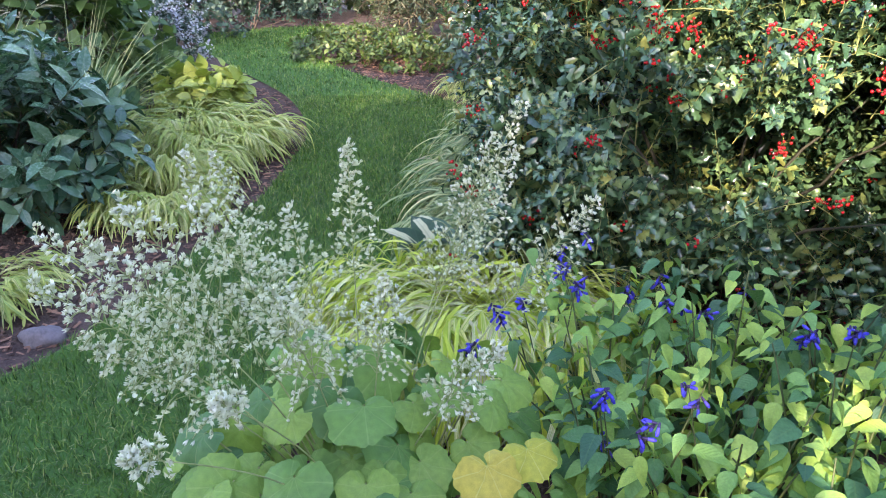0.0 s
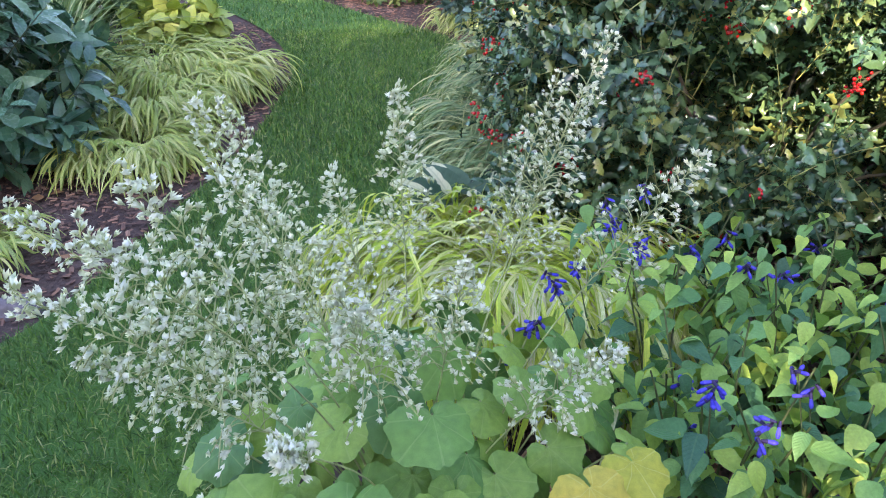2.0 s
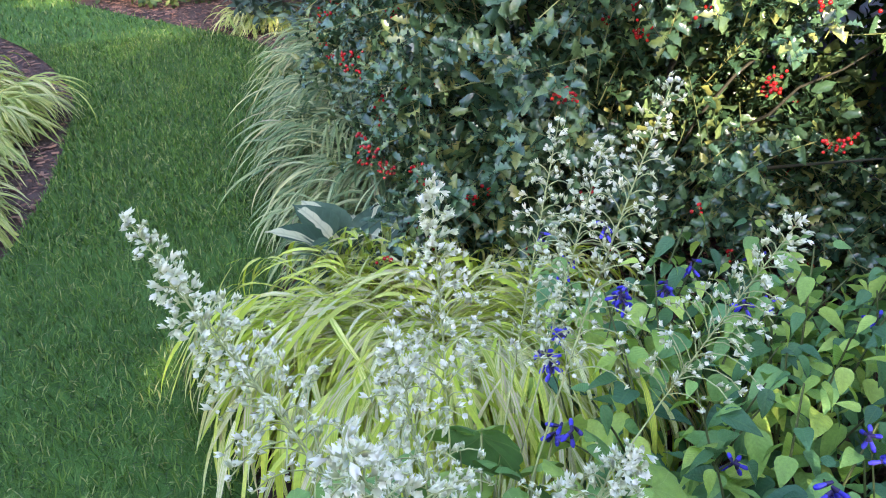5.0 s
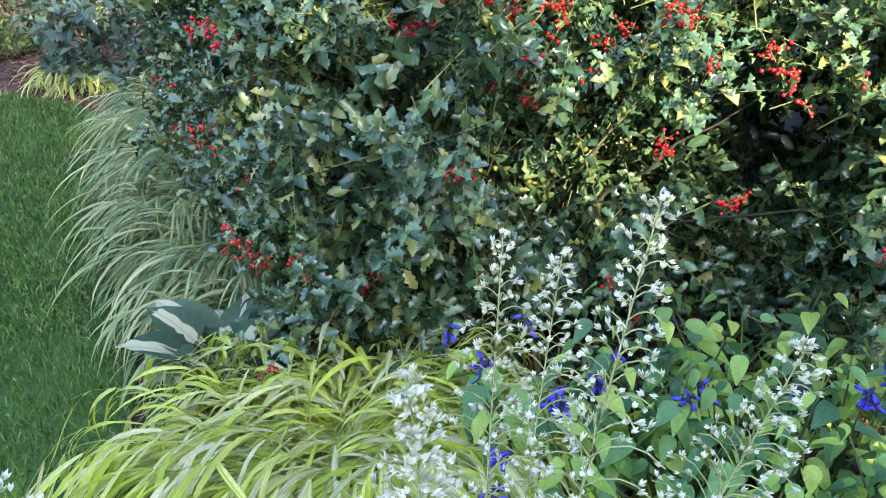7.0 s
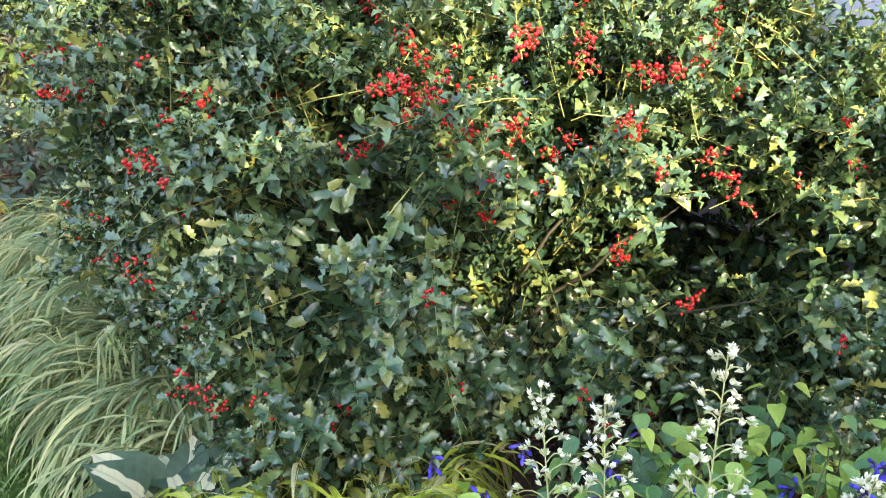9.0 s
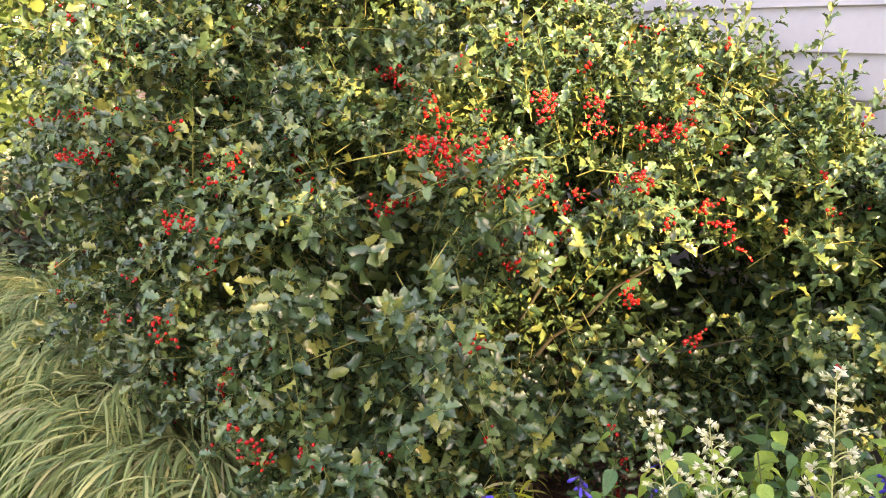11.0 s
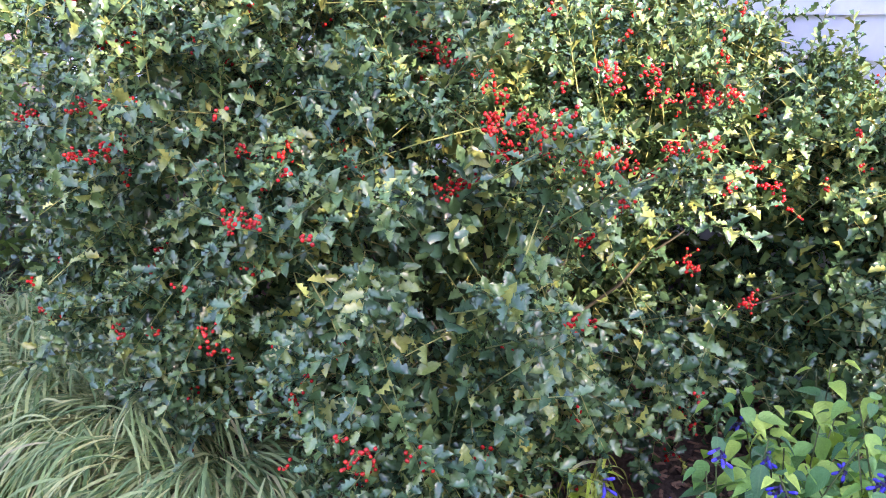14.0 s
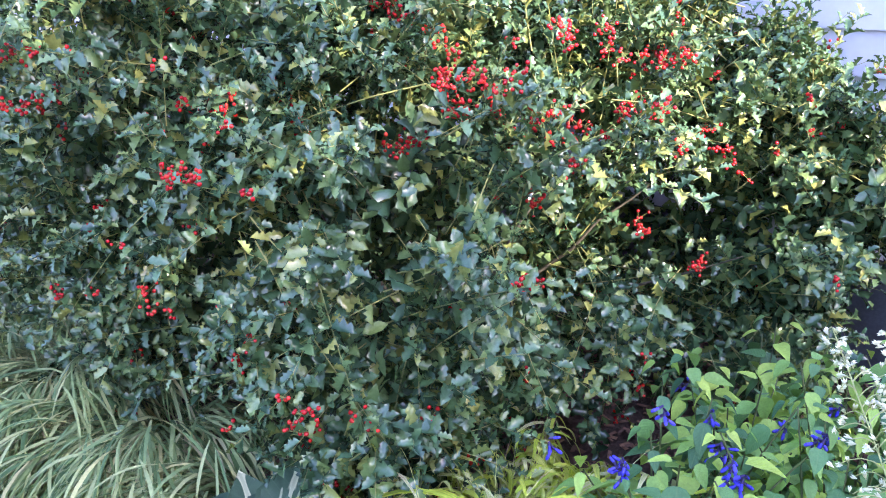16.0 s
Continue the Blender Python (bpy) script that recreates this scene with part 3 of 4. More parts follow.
# long new shoots above the crown
tops = [(1.4, 2.42), (1.62, 2.3), (1.74, 2.2), (1.86, 2.16), (1.3, 2.6), (1.52, 2.5), (1.8, 2.05), (1.0, 2.8), (0.8, 2.95), (0.55, 3.2), (1.15, 2.75), (0.4, 3.5), (1.7, 2.5), (1.9, 2.35), (0.7, 3.2), (1.25, 2.85)]
stand = np.array([(x + HR.normal() * 0.03, y + HR.normal() * 0.03, HR.uniform(1.36, 1.6)) for x, y in tops])
rot, loc, sc, paths = leafy(HR, stand, np.repeat([[-0.1, -0.15, 0.5]], len(stand), 0), HOLLY_YOUNG_T, (0.03, 0.05), 24, (0.3, 0.5), up=0.45, spread=0.35, flat=0.3, lift=0.2)
sv, sf, su = scatter(HOLLY_YOUNG_T, rot, loc, sc)
child("new_growth", mesh_of("new_growth", sv, sf, HOLLY, su), holly, kind="stuff")
for q in paths:
    child("shoot", mesh_of("shoot", *tubes(q[None], np.linspace(0.002, 0.0008, 5)[None], 4), HOLLY_TWIG), holly)

BERRY_ANCHORS = [
    (0.32, 2.72, 0.47), (0.13, 2.84, 0.5), (0.5, 2.53, 0.82), (0.87, 2.62, 0.94), (0.19, 3.37, 0.69), (1.58, 2.47, 1.37), (1.45, 2.46, 1.29), (0.08, 2.88, 0.64),
    (1.07, 2.59, 1.06), (0.63, 4.27, 1.15), (1.1, 2.44, 0.82), (1.2, 2.21, 0.72), (0.83, 3.1, 1.45), (0.34, 3.84, 1.48), (0.16, 3.8, 1.31), (0.15, 3.79, 1.19),
    (0.4, 3.42, 1.16), (0.54, 3.25, 1.17), (0.8, 2.87, 1.33), (0.59, 2.67, 1.29), (0.79, 2.87, 1.2), (0.68, 2.8, 1.24), (0.73, 2.69, 1.19), (0.77, 2.57, 1.18),
    (0.66, 2.93, 1.09), (0.92, 2.61, 1.39), (1.05, 2.51, 1.35), (1.21, 2.39, 1.3), (1.18, 2.52, 1.12), (1.14, 2.42, 1.16), (1.34, 2.23, 1.04), (0.19, 3.27, 1.06),
]


def ball(radius):
    bm = bmesh.new()
    bmesh.ops.create_icosphere(bm, subdivisions=2, radius=radius)
    for w in bm.verts:
        if w.co.z < -0.9 * radius:
            w.co.z *= 0.9
    me = bpy.data.meshes.new("berry")
    bm.to_mesh(me)
    bm.free()
    me.materials.append(BERRY)
    me.polygons.foreach_set("use_smooth", np.ones(len(me.polygons), dtype=bool))
    return me


BERRIES = [ball(r) for r in (0.0047, 0.0054, 0.006)]


def cluster_kind(rng):
    ends = rng.normal(size=(int(rng.integers(5, 10)), 3)) * np.array([0.014, 0.014, 0.011])
    s = np.linspace(0, 1, 3)[None, :, None]
    me = mesh_of("berry_stalk", *tubes(ends[:, None] * s, np.full((len(ends), 3), 0.0007), 3), HOLLY_TWIG)
    return me, ends


def berry_cluster(at, kind_of, rng):
    me, ends = kind_of
    ob = child("berry_stalk", me, holly, m=pose(*at, *rng.uniform(0, 360, 3)))
    for e in ends:
        child("berry", BERRIES[int(rng.integers(3))], ob, m=Matrix.Translation(e.tolist()))


CLUSTERS = [cluster_kind(HR) for i in range(10)]
mids = shoots[:, 3]
for p in BERRY_ANCHORS:
    run = unit(HR.normal(size=3) * np.array([1, 1, 0.4])) * 0.035
    for k in range(7 if p[2] > 1.0 else 3):
        berry_cluster(np.array(p) + np.array([-0.02, -0.03, 0.0]) + run * 0.7 * (k - 3) + HR.normal(size=3) * 0.014, CLUSTERS[int(HR.integers(10))], HR)
front = [i for i in range(len(mids)) if shoot_nor[i][0] * -0.6 + shoot_nor[i][1] * -0.8 > 0.1]
weights = np.array([1.0 + 1.6 * math.exp(-((mids[i][2] - 1.15) / 0.25) ** 2) for i in front])
for i in HR.choice(front, 235, replace=False, p=weights / weights.sum()):
    berry_cluster(shoots[i, int(HR.integers(3, 5))] + shoot_nor[i] * 0.02 + HR.normal(size=3) * 0.012, CLUSTERS[int(HR.integers(10))], HR)

# ---- golden and green grasses ----


def grass_clump(name, label, rng, loc, stems, height, leaf, width, material, lean=(0, 0), core=0.12, per=7, bow=(-0.7, 0.1), singles=0, hang=0.0, late=1.0):
    """A mound of arching wiry stems with long narrow leaves that hang from them; some leaves are parts of their own on shared meshes."""
    ob = thing(name, label, "ornamental grass", m=pose(*loc))
    az = rng.uniform(0, 2 * math.pi, stems)
    rad = core * np.sqrt(rng.uniform(0, 1, stems))
    base = np.stack((rad * np.cos(az), rad * np.sin(az), np.full(stems, -0.01)), axis=-1)
    az = np.arctan2(np.sin(az) + lean[1] + rng.normal(size=stems) * 0.3, np.cos(az) + lean[0] + rng.normal(size=stems) * 0.3)
    ln = height * rng.uniform(0.6, 1.35, stems)
    r0, r1 = rng.uniform(1.05, 1.5, stems), rng.uniform(*bow, stems)
    seg = 12
    mid = (np.arange(seg - 1) + 0.5) / (seg - 1)
    th = r0[:, None] + (r1 - r0)[:, None] * mid[None] ** late
    out = np.stack((np.cos(az), np.sin(az)), axis=-1)
    r = np.concatenate((np.zeros((stems, 1)), np.cumsum(np.cos(th), axis=1)), axis=1) * ln[:, None] / (seg - 1)
    h = np.concatenate((np.zeros((stems, 1)), np.cumsum(np.sin(th), axis=1)), axis=1) * ln[:, None] / (seg - 1)
    path = base[:, None] + np.concatenate((out[:, None] * r[..., None], h[..., None]), axis=2)
    child("stalks", mesh_of("stalks", *tubes(path, np.linspace(0.0013, 0.0007, seg)[None].repeat(stems, 0), 3), material), ob, kind="stuff")
    k = rng.integers(3, seg, stems * per)
    who = np.repeat(np.arange(stems), per)
    roots = path[who, k]
    aim = az[who] + rng.normal(size=len(who)) * 0.45
    rise = th[who, np.minimum(k, seg - 2)] + rng.uniform(-0.1, 0.45, len(who)) - hang
    fall = rng.uniform(-1.7, -0.9, len(who)) - 0.4 * hang
    size = leaf * rng.uniform(0.6, 1.25, len(who))
    wide = width * rng.uniform(0.6, 1.25, len(who))
    m = len(who) - singles
    v, f, u = blades(roots[:m], aim[:m], size[:m], rise[:m], fall[:m], wide[:m], seg=8, twist=rng.normal(size=m) * 0.03)
    child("blades", mesh_of("blades", v, f, material, u), ob, kind="stuff")
    if singles:
        kinds = []
        for q in range(14):
            v, f, u = blades(np.zeros((1, 3)), np.zeros(1), np.array([leaf * rng.uniform(0.7, 1.2)]), rng.uniform(0.1, 0.7, 1) - hang, rng.uniform(-1.6, -0.9, 1) - 0.4 * hang, width * rng.uniform(0.7, 1.25, 1), seg=8, twist=rng.normal(size=1) * 0.03, floor=False)
            kinds.append(mesh_of("blade", v, f, material, u))
        for q in range(m, m + singles):
            if roots[q][2] > 0.25:
                child("blade", kinds[q % 14], ob, m=pose(*roots[q], 0, 0, math.degrees(aim[q])))
    return ob


GR = np.random.default_rng(5)
GOLD = "golden variegated forest grass clump with arching striped blades"
for x, y, n, lean in ((0.0, 2.38, 230, (-0.05, -0.3)), (0.13, 2.34, 230, (0.0, -0.5)), (0.28, 2.3, 210, (0.1, -0.5))):
    grass_clump("golden_grass", GOLD, GR, (x, y, 0), n, 0.52, 0.27, 0.0145, HAKONE, lean=lean, core=0.12, per=9, singles=110, bow=(-1.3, -0.5), hang=0.3, late=2.0)
PALE = "pale yellow forest grass clump spilling towards the lawn"
for x, y, n, k in ((-1.74, 4.6, 170, 0.85), (-1.58, 5.15, 170, 0.9), (-1.9, 5.5, 140, 0.95), (-2.02, 2.9, 80, 0.55), (-1.6, 3.98, 160, 0.74)):
    grass_clump("golden_grass", PALE, GR, (x, y, 0), n, 0.46 * k, 0.27 * k, 0.0145, HAKONE_PALE, lean=(0.2, -0.5), core=0.17)
GREY = "grey-green forest grass clump drooping over the bed edge"
for x, y, k in ((0.28, 3.22, 0.72), (0.36, 3.7, 0.95), (0.44, 4.2, 1.0), (0.54, 4.75, 1.0), (0.66, 5.3, 1.0), (0.76, 5.8, 0.9)):
    grass_clump("forest_grass", GREY, GR, (x, y, 0), 210, 0.5 * k, 0.34 * k * GR.uniform(0.85, 1.1), 0.0095, FOUNTAIN, lean=(-0.9 + GR.uniform(-0.2, 0.3), GR.uniform(-0.6, 0.1)), core=0.08, per=8, bow=(-1.2, 0.0))

# ---- hosta ----


def hosta(loc, n, size, rng):
    ob = thing("hosta", "blue-green hosta with cream splashed broad leaves", "plant", m=pose(*loc))
    me = mesh_of("leaf", *[a for a in (HOSTA_T[0], HOSTA_T[1])], HOSTA, HOSTA_T[2])
    for i in range(n):
        az = i * 2.4 + rng.uniform(-0.3, 0.3)
        out = np.array([math.cos(az), math.sin(az), 0])
        r = size * rng.uniform(0.3, 0.8)
        p = out * r + np.array([0, 0, size * rng.uniform(0.7, 1.3)])
        along = unit(out + np.array([0, 0, rng.uniform(0.0, 1.3)]))
        rot = frames(along[None], np.array([[0, 0, 1.0]]) - out * 0.3)[0]
        sc = size * rng.uniform(0.85, 1.25)
        m = Matrix.Translation(p.tolist()) @ Matrix(rot.tolist()).to_4x4() @ Matrix.Scale(sc, 4)
        child("leaf", me, ob, m=m)
        s = np.linspace(0, 1, 6)[:, None]
        path = out * 0.02 * (1 - s) + p * s + np.array([0, 0, 0.05]) * np.sin(s * 3.1)
        child("petiole", mesh_of("petiole", *tubes(path[None], np.full((1, 6), 0.004), 5), SALVIA_STEM), ob)
    return ob


HOSTA_T = leaf_template([(0, 0.05), (0.06, 0.25), (0.2, 0.4), (0.4, 0.42), (0.6, 0.34), (0.8, 0.18), (0.93, 0.06), (1, 0.0)], fold=0.3, droop=0.35, wave=0.02)
hosta((0.03, 2.9, 0), 19, 0.17, GR)

# ---- blue sage ----
SALVIA_T = leaf_template([(0, 0.05), (0.05, 0.2), (0.18, 0.31), (0.36, 0.33), (0.56, 0.26), (0.76, 0.15), (0.9, 0.06), (1, 0.0)], fold=0.3, droop=0.3, wave=0.015)
SALVIA_M = [mesh_of("leaf", SALVIA_T[0] * np.array([k, 1, 1]), SALVIA_T[1], SALVIA, SALVIA_T[2]) for k in (0.72, 0.86, 1.0)]


def sage_flower_mesh(rng):
    """A short spike of hooded tubular flowers with dark calyces."""
    bm = bmesh.new()
    for i in range(int(rng.integers(5, 9))):
        az = i * 2.4
        z = i * 0.009
        d = Vector((math.cos(az), math.sin(az), rng.uniform(-1.6, -0.3))).normalized()
        root = Vector((0, 0, z))
        for r0, r1, a0, a1, mi in ((0.003, 0.005, 0.0, 0.014, 1), (0.004, 0.006, 0.014, 0.03, 0), (0.006, 0.0035, 0.03, 0.038, 0)):
            m = Matrix.Translation(root + d * (a0 + a1) / 2) @ d.to_track_quat("Z", "Y").to_matrix().to_4x4()
            g = bmesh.ops.create_cone(bm, segments=6, radius1=r0, radius2=r1, depth=a1 - a0, cap_ends=False, matrix=m)
            for w in g["verts"]:
                for fc in w.link_faces:
                    fc.material_index = mi
    me = bpy.data.meshes.new("flower_spike")
    bm.to_mesh(me)
    bm.free()
    me.materials.append(PETAL_BLUE)
    me.materials.append(CALYX)
    me.polygons.foreach_set("use_smooth", np.ones(len(me.polygons), dtype=bool))
    return me


SR = np.random.default_rng(11)
SAGE_FLOWERS = [sage_flower_mesh(SR) for i in range(5)]


def sage(loc, height, stems, flowers, rng):
    ob = thing("blue_sage", "bushy blue anise sage with pointed green leaves and violet-blue flowers", "plant", m=pose(*loc), group="blue sage in the bed")
    ends = []
    for k in range(stems):
        az = k * 2.4 + rng.uniform(-0.4, 0.4)
        tip = np.array([math.cos(az) * rng.uniform(0.08, 0.3), math.sin(az) * rng.uniform(0.08, 0.3), height * rng.uniform(0.75, 1.1)])
        s = np.linspace(0, 1, 8)[:, None]
        path = np.array([math.cos(az) * 0.03, math.sin(az) * 0.03, -0.01]) * (1 - s) + tip * s + np.array([0, 0, 0.05]) * np.sin(s * 3.14)
        child("stem", mesh_of("stem", *tubes(path[None], np.linspace(0.004, 0.002, 8)[None], 5), SALVIA_STEM), ob)
        ends.append(tip)
        for j in range(10):
            f = 0.25 + 0.75 * j / 9
            p = path[min(7, int(f * 7))].ravel()
            for side in (0, 1):
                a = az + j * 1.57 + side * math.pi + rng.uniform(-0.4, 0.4)
                out = np.array([math.cos(a), math.sin(a), 0])
                q = p + out * rng.uniform(0.015, 0.04) + np.array([0, 0, 0.01])
                along = unit(out + np.array([0, 0, rng.uniform(-1.3, 0.3)]))
                rot = frames(along[None], np.array([[0, 0, 1.0]]) + out * 0.4 + rng.normal(size=3) * 0.2)[0]
                sc = rng.uniform(0.05, 0.098) * (1 - 0.35 * (j == 9))
                child("leaf", SALVIA_M[int(rng.integers(3))], ob, m=Matrix.Translation(q.tolist()) @ Matrix(rot.tolist()).to_4x4() @ Matrix.Scale(sc, 4))
    for k in range(flowers):
        tip = ends[int(rng.integers(len(ends)))]
        child("flower_spike", SAGE_FLOWERS[k % 5], ob, "violet-blue tubular flowers with dark calyces", m=pose(*(tip * rng.uniform(0.8, 1.05) + rng.normal(size=3) * 0.06), *rng.uniform(-70, 70, 2), rng.uniform(0, 360)) @ Matrix.Scale(0.8, 4))
    return ob


for x, y, h, k, fl in ((0.43, 1.4, 0.5, 7, 3), (0.62, 1.3, 0.5, 8, 3), (0.9, 1.35, 0.46, 8, 2), (0.45, 1.72, 0.5, 8, 4), (0.75, 1.7, 0.52, 8, 3), (1.05, 1.68, 0.5, 8, 3), (0.52, 2.08, 0.52, 8, 3), (0.8, 1.98, 0.48, 8, 2), (1.3, 1.5, 0.45, 8, 2), (1.1, 1.95, 0.46, 8, 3), (0.7, 1.0, 0.42, 7, 2), (1.0, 1.05, 0.42, 7, 1), (0.33, 1.92, 0.28, 5, 3)):
    sage((x, y, 0), h + 0.05, k + 1, max(1, fl - 2), SR)

sages = [o for o in scene.objects if o.get("category") == "plant" and o.name.startswith("blue_sage")]
for x, y, z in ((0.36, 2.17, 0.5), (0.4, 1.95, 0.53), (0.54, 1.99, 0.5), (0.63, 1.78, 0.55), (0.16, 1.81, 0.5), (0.07, 1.62, 0.52), (0.9, 1.61, 0.55), (1.03, 1.63, 0.55), (0.55, 1.38, 0.55), (0.41, 1.23, 0.55), (0.33, 1.29, 0.6), (0.22, 1.9, 0.48)):
    host = min(sages, key=lambda o: (o.location.x - x) ** 2 + (o.location.y - y) ** 2)
    for k in range(2):
        at = Vector((x, y, z)) - host.location + Vector(SR.normal(size=3).tolist()) * 0.012
        child("flower_spike", SAGE_FLOWERS[int(SR.integers(5))], host, "violet-blue tubular flowers with dark calyces", m=pose(*at, *SR.uniform(-50, 50, 2), SR.uniform(0, 360)) @ Matrix.Scale(0.78, 4))
    root = Vector((0, 0, 0.02))
    path = np.array([(root * (1 - q) + at * q + Vector((0, 0, 0.04 * math.sin(3.1 * q)))) for q in np.linspace(0, 1, 7)])
    child("stem", mesh_of("stem", *tubes(path[None], np.linspace(0.003, 0.0015, 7)[None], 5), SALVIA_STEM), host)

# ---- coral bells ----


def coral_leaf(rng, cup):
    """A broad rounded leaf with seven shallow lobes, blunt teeth, puckered between the veins, with a heart-shaped base; about one unit across."""
    v, u = [(0, 0, 0)], [(0.5, 0.0)]
    n = 70
    skew = rng.normal() * 0.06
    edge = rng.normal(size=n + 1) * 0.012
    wave = rng.uniform(0, 6)
    for ring_r in (0.3, 0.62, 0.85, 1.0):
        for i in range(n + 1):
            a = math.radians(-172 + 344 * i / n)
            lobe = 0.86 + 0.14 * abs(math.cos(a * 3.5)) ** 0.7 + (0.05 * abs(math.sin(a * 10.5)) + edge[i] if ring_r == 1.0 else 0)
            heart = 1.0 - 0.4 * max(0.0, abs(a) / math.pi - 0.75) * 4
            r = 0.5 * ring_r * (1 + (lobe - 1) * ring_r ** 2) * heart * (0.97 + 0.12 * math.cos(a) + skew * math.sin(a))
            pucker = 0.05 * ring_r * (1 - abs(math.cos(a * 3.5))) * (1.25 - ring_r)
            v.append((r * math.sin(a), r * math.cos(a) + 0.08, cup * ring_r - (cup + 0.1) * ring_r ** 2 + pucker + 0.035 * ring_r ** 2 * math.sin(a * 3 + wave)))
            u.append((0.5 + 0.25 * math.sin(a * 3.5), ring_r))
    f = []
    m = n + 1
    for i in range(n):
        f.append((0, 2 + i, 1 + i))
    for k in range(3):
        for i in range(n):
            a, b = 1 + k * m + i, 1 + (k + 1) * m + i
            f.append((a, a + 1, b + 1))
            f.append((a, b + 1, b))
    return np.array(v), [tuple(x) for x in f], np.array(u)


CR = np.random.default_rng(3)
coral = thing("coral_bells", "coral bells with broad lobed green leaves and airy white flower plumes", "plant")
CORAL_M = []
for cup in (0.02, 0.07, 0.12, -0.04, 0.09):
    cv, cf, cu = coral_leaf(CR, cup)
    CORAL_M.append(mesh_of("leaf", cv, cf, CORAL, cu))
CORAL_OLD = mesh_of("leaf", cv, cf, CORAL_YELLOW, cu)
CORAL_C = np.array([-0.16, 1.38, 0.0])
for i in range(70):
    az = i * 2.4 + CR.uniform(-0.2, 0.2)
    k = math.sqrt((i + 0.5) / 70)
    out = np.array([math.cos(az), math.sin(az), 0])
    p = CORAL_C + out * 0.38 * k + np.array([0, 0, 0.66 - 0.17 * k * k + CR.uniform(-0.12, 0.03)])
    along = unit(out * (0.3 + k) + np.array([0, -0.35, -0.35 - 0.5 * k]) + CR.normal(size=3) * 0.2)
    rot = frames(along[None], np.array([[0, 0, 1.0]]) + out * 0.5 * k + np.array([0, -0.35, 0]) + CR.normal(size=3) * 0.45)[0]
    sc = CR.uniform(0.08, 0.15)
    child("leaf", CORAL_M[i % 5], coral, m=Matrix.Translation(p.tolist()) @ Matrix(rot.tolist()).to_4x4() @ Matrix.Scale(sc, 4))
    s = np.linspace(0, 1, 6)[:, None]
    path = (CORAL_C + out * 0.03) * (1 - s) + p * s + np.array([0, 0, 0.04]) * np.sin(s * 3.1)
    child("petiole", mesh_of("petiole", *tubes(path[None], np.full((1, 6), 0.0025), 4), CORAL_STEM), coral)
for i in range(54):
    az = -math.pi / 2 + CR.uniform(-1.7, 1.7)
    out = np.array([math.cos(az), math.sin(az), 0])
    low = 0.26 if i < 28 else 0.04
    p = CORAL_C + out * CR.uniform(low, low + 0.18) + np.array([0, 0, CR.uniform(0.26, 0.46) + (0.0 if i < 28 else 0.06)])
    rot = frames(unit(out * 0.7 + np.array([0, 0, -0.7]) + CR.normal(size=3) * 0.25)[None], np.array([[0, 0, 0.8]]) + out * 0.7 + CR.normal(size=3) * 0.2)[0]
    child("leaf", CORAL_M[i % 5], coral, m=Matrix.Translation(p.tolist()) @ Matrix(rot.tolist()).to_4x4() @ Matrix.Scale(CR.uniform(0.085, 0.13), 4))
for p, sc, tilt in (((0.08, 1.1, 0.59), 0.125, 28), ((0.1, 1.0, 0.55), 0.125, 40), ((0.16, 1.16, 0.58), 0.11, 15), ((0.04, 1.03, 0.52), 0.11, 32)):
    child("leaf", CORAL_OLD, coral, "yellowed old leaf", m=pose(*p, -tilt, 12, 200) @ Matrix.Scale(sc, 4))

FLOWER_V = [(0, 0, -0.5)]
for i in range(5):
    a = i * 2 * math.pi / 5
    FLOWER_V.append((0.42 * math.cos(a), 0.42 * math.sin(a), 0.15))
for i in range(5):
    a = (i + 0.5) * 2 * math.pi / 5
    FLOWER_V.append((0.48 * math.cos(a), 0.48 * math.sin(a), 0.6))
FLOWER_V.append((0, 0, 0.35))
FLOWER_F = [(0, 1 + (i + 1) % 5, 1 + i) for i in range(5)] + [(1 + i, 1 + (i + 1) % 5, 6 + i) for i in range(5)] + [(1 + (i + 1) % 5, 1 + i, 11) for i in range(5)]
FLOWER_T = (np.array(FLOWER_V)[:, [0, 2, 1]] * np.array([0.85, 1.25, 0.85]), np.array(FLOWER_F), np.zeros((len(FLOWER_V), 2)))


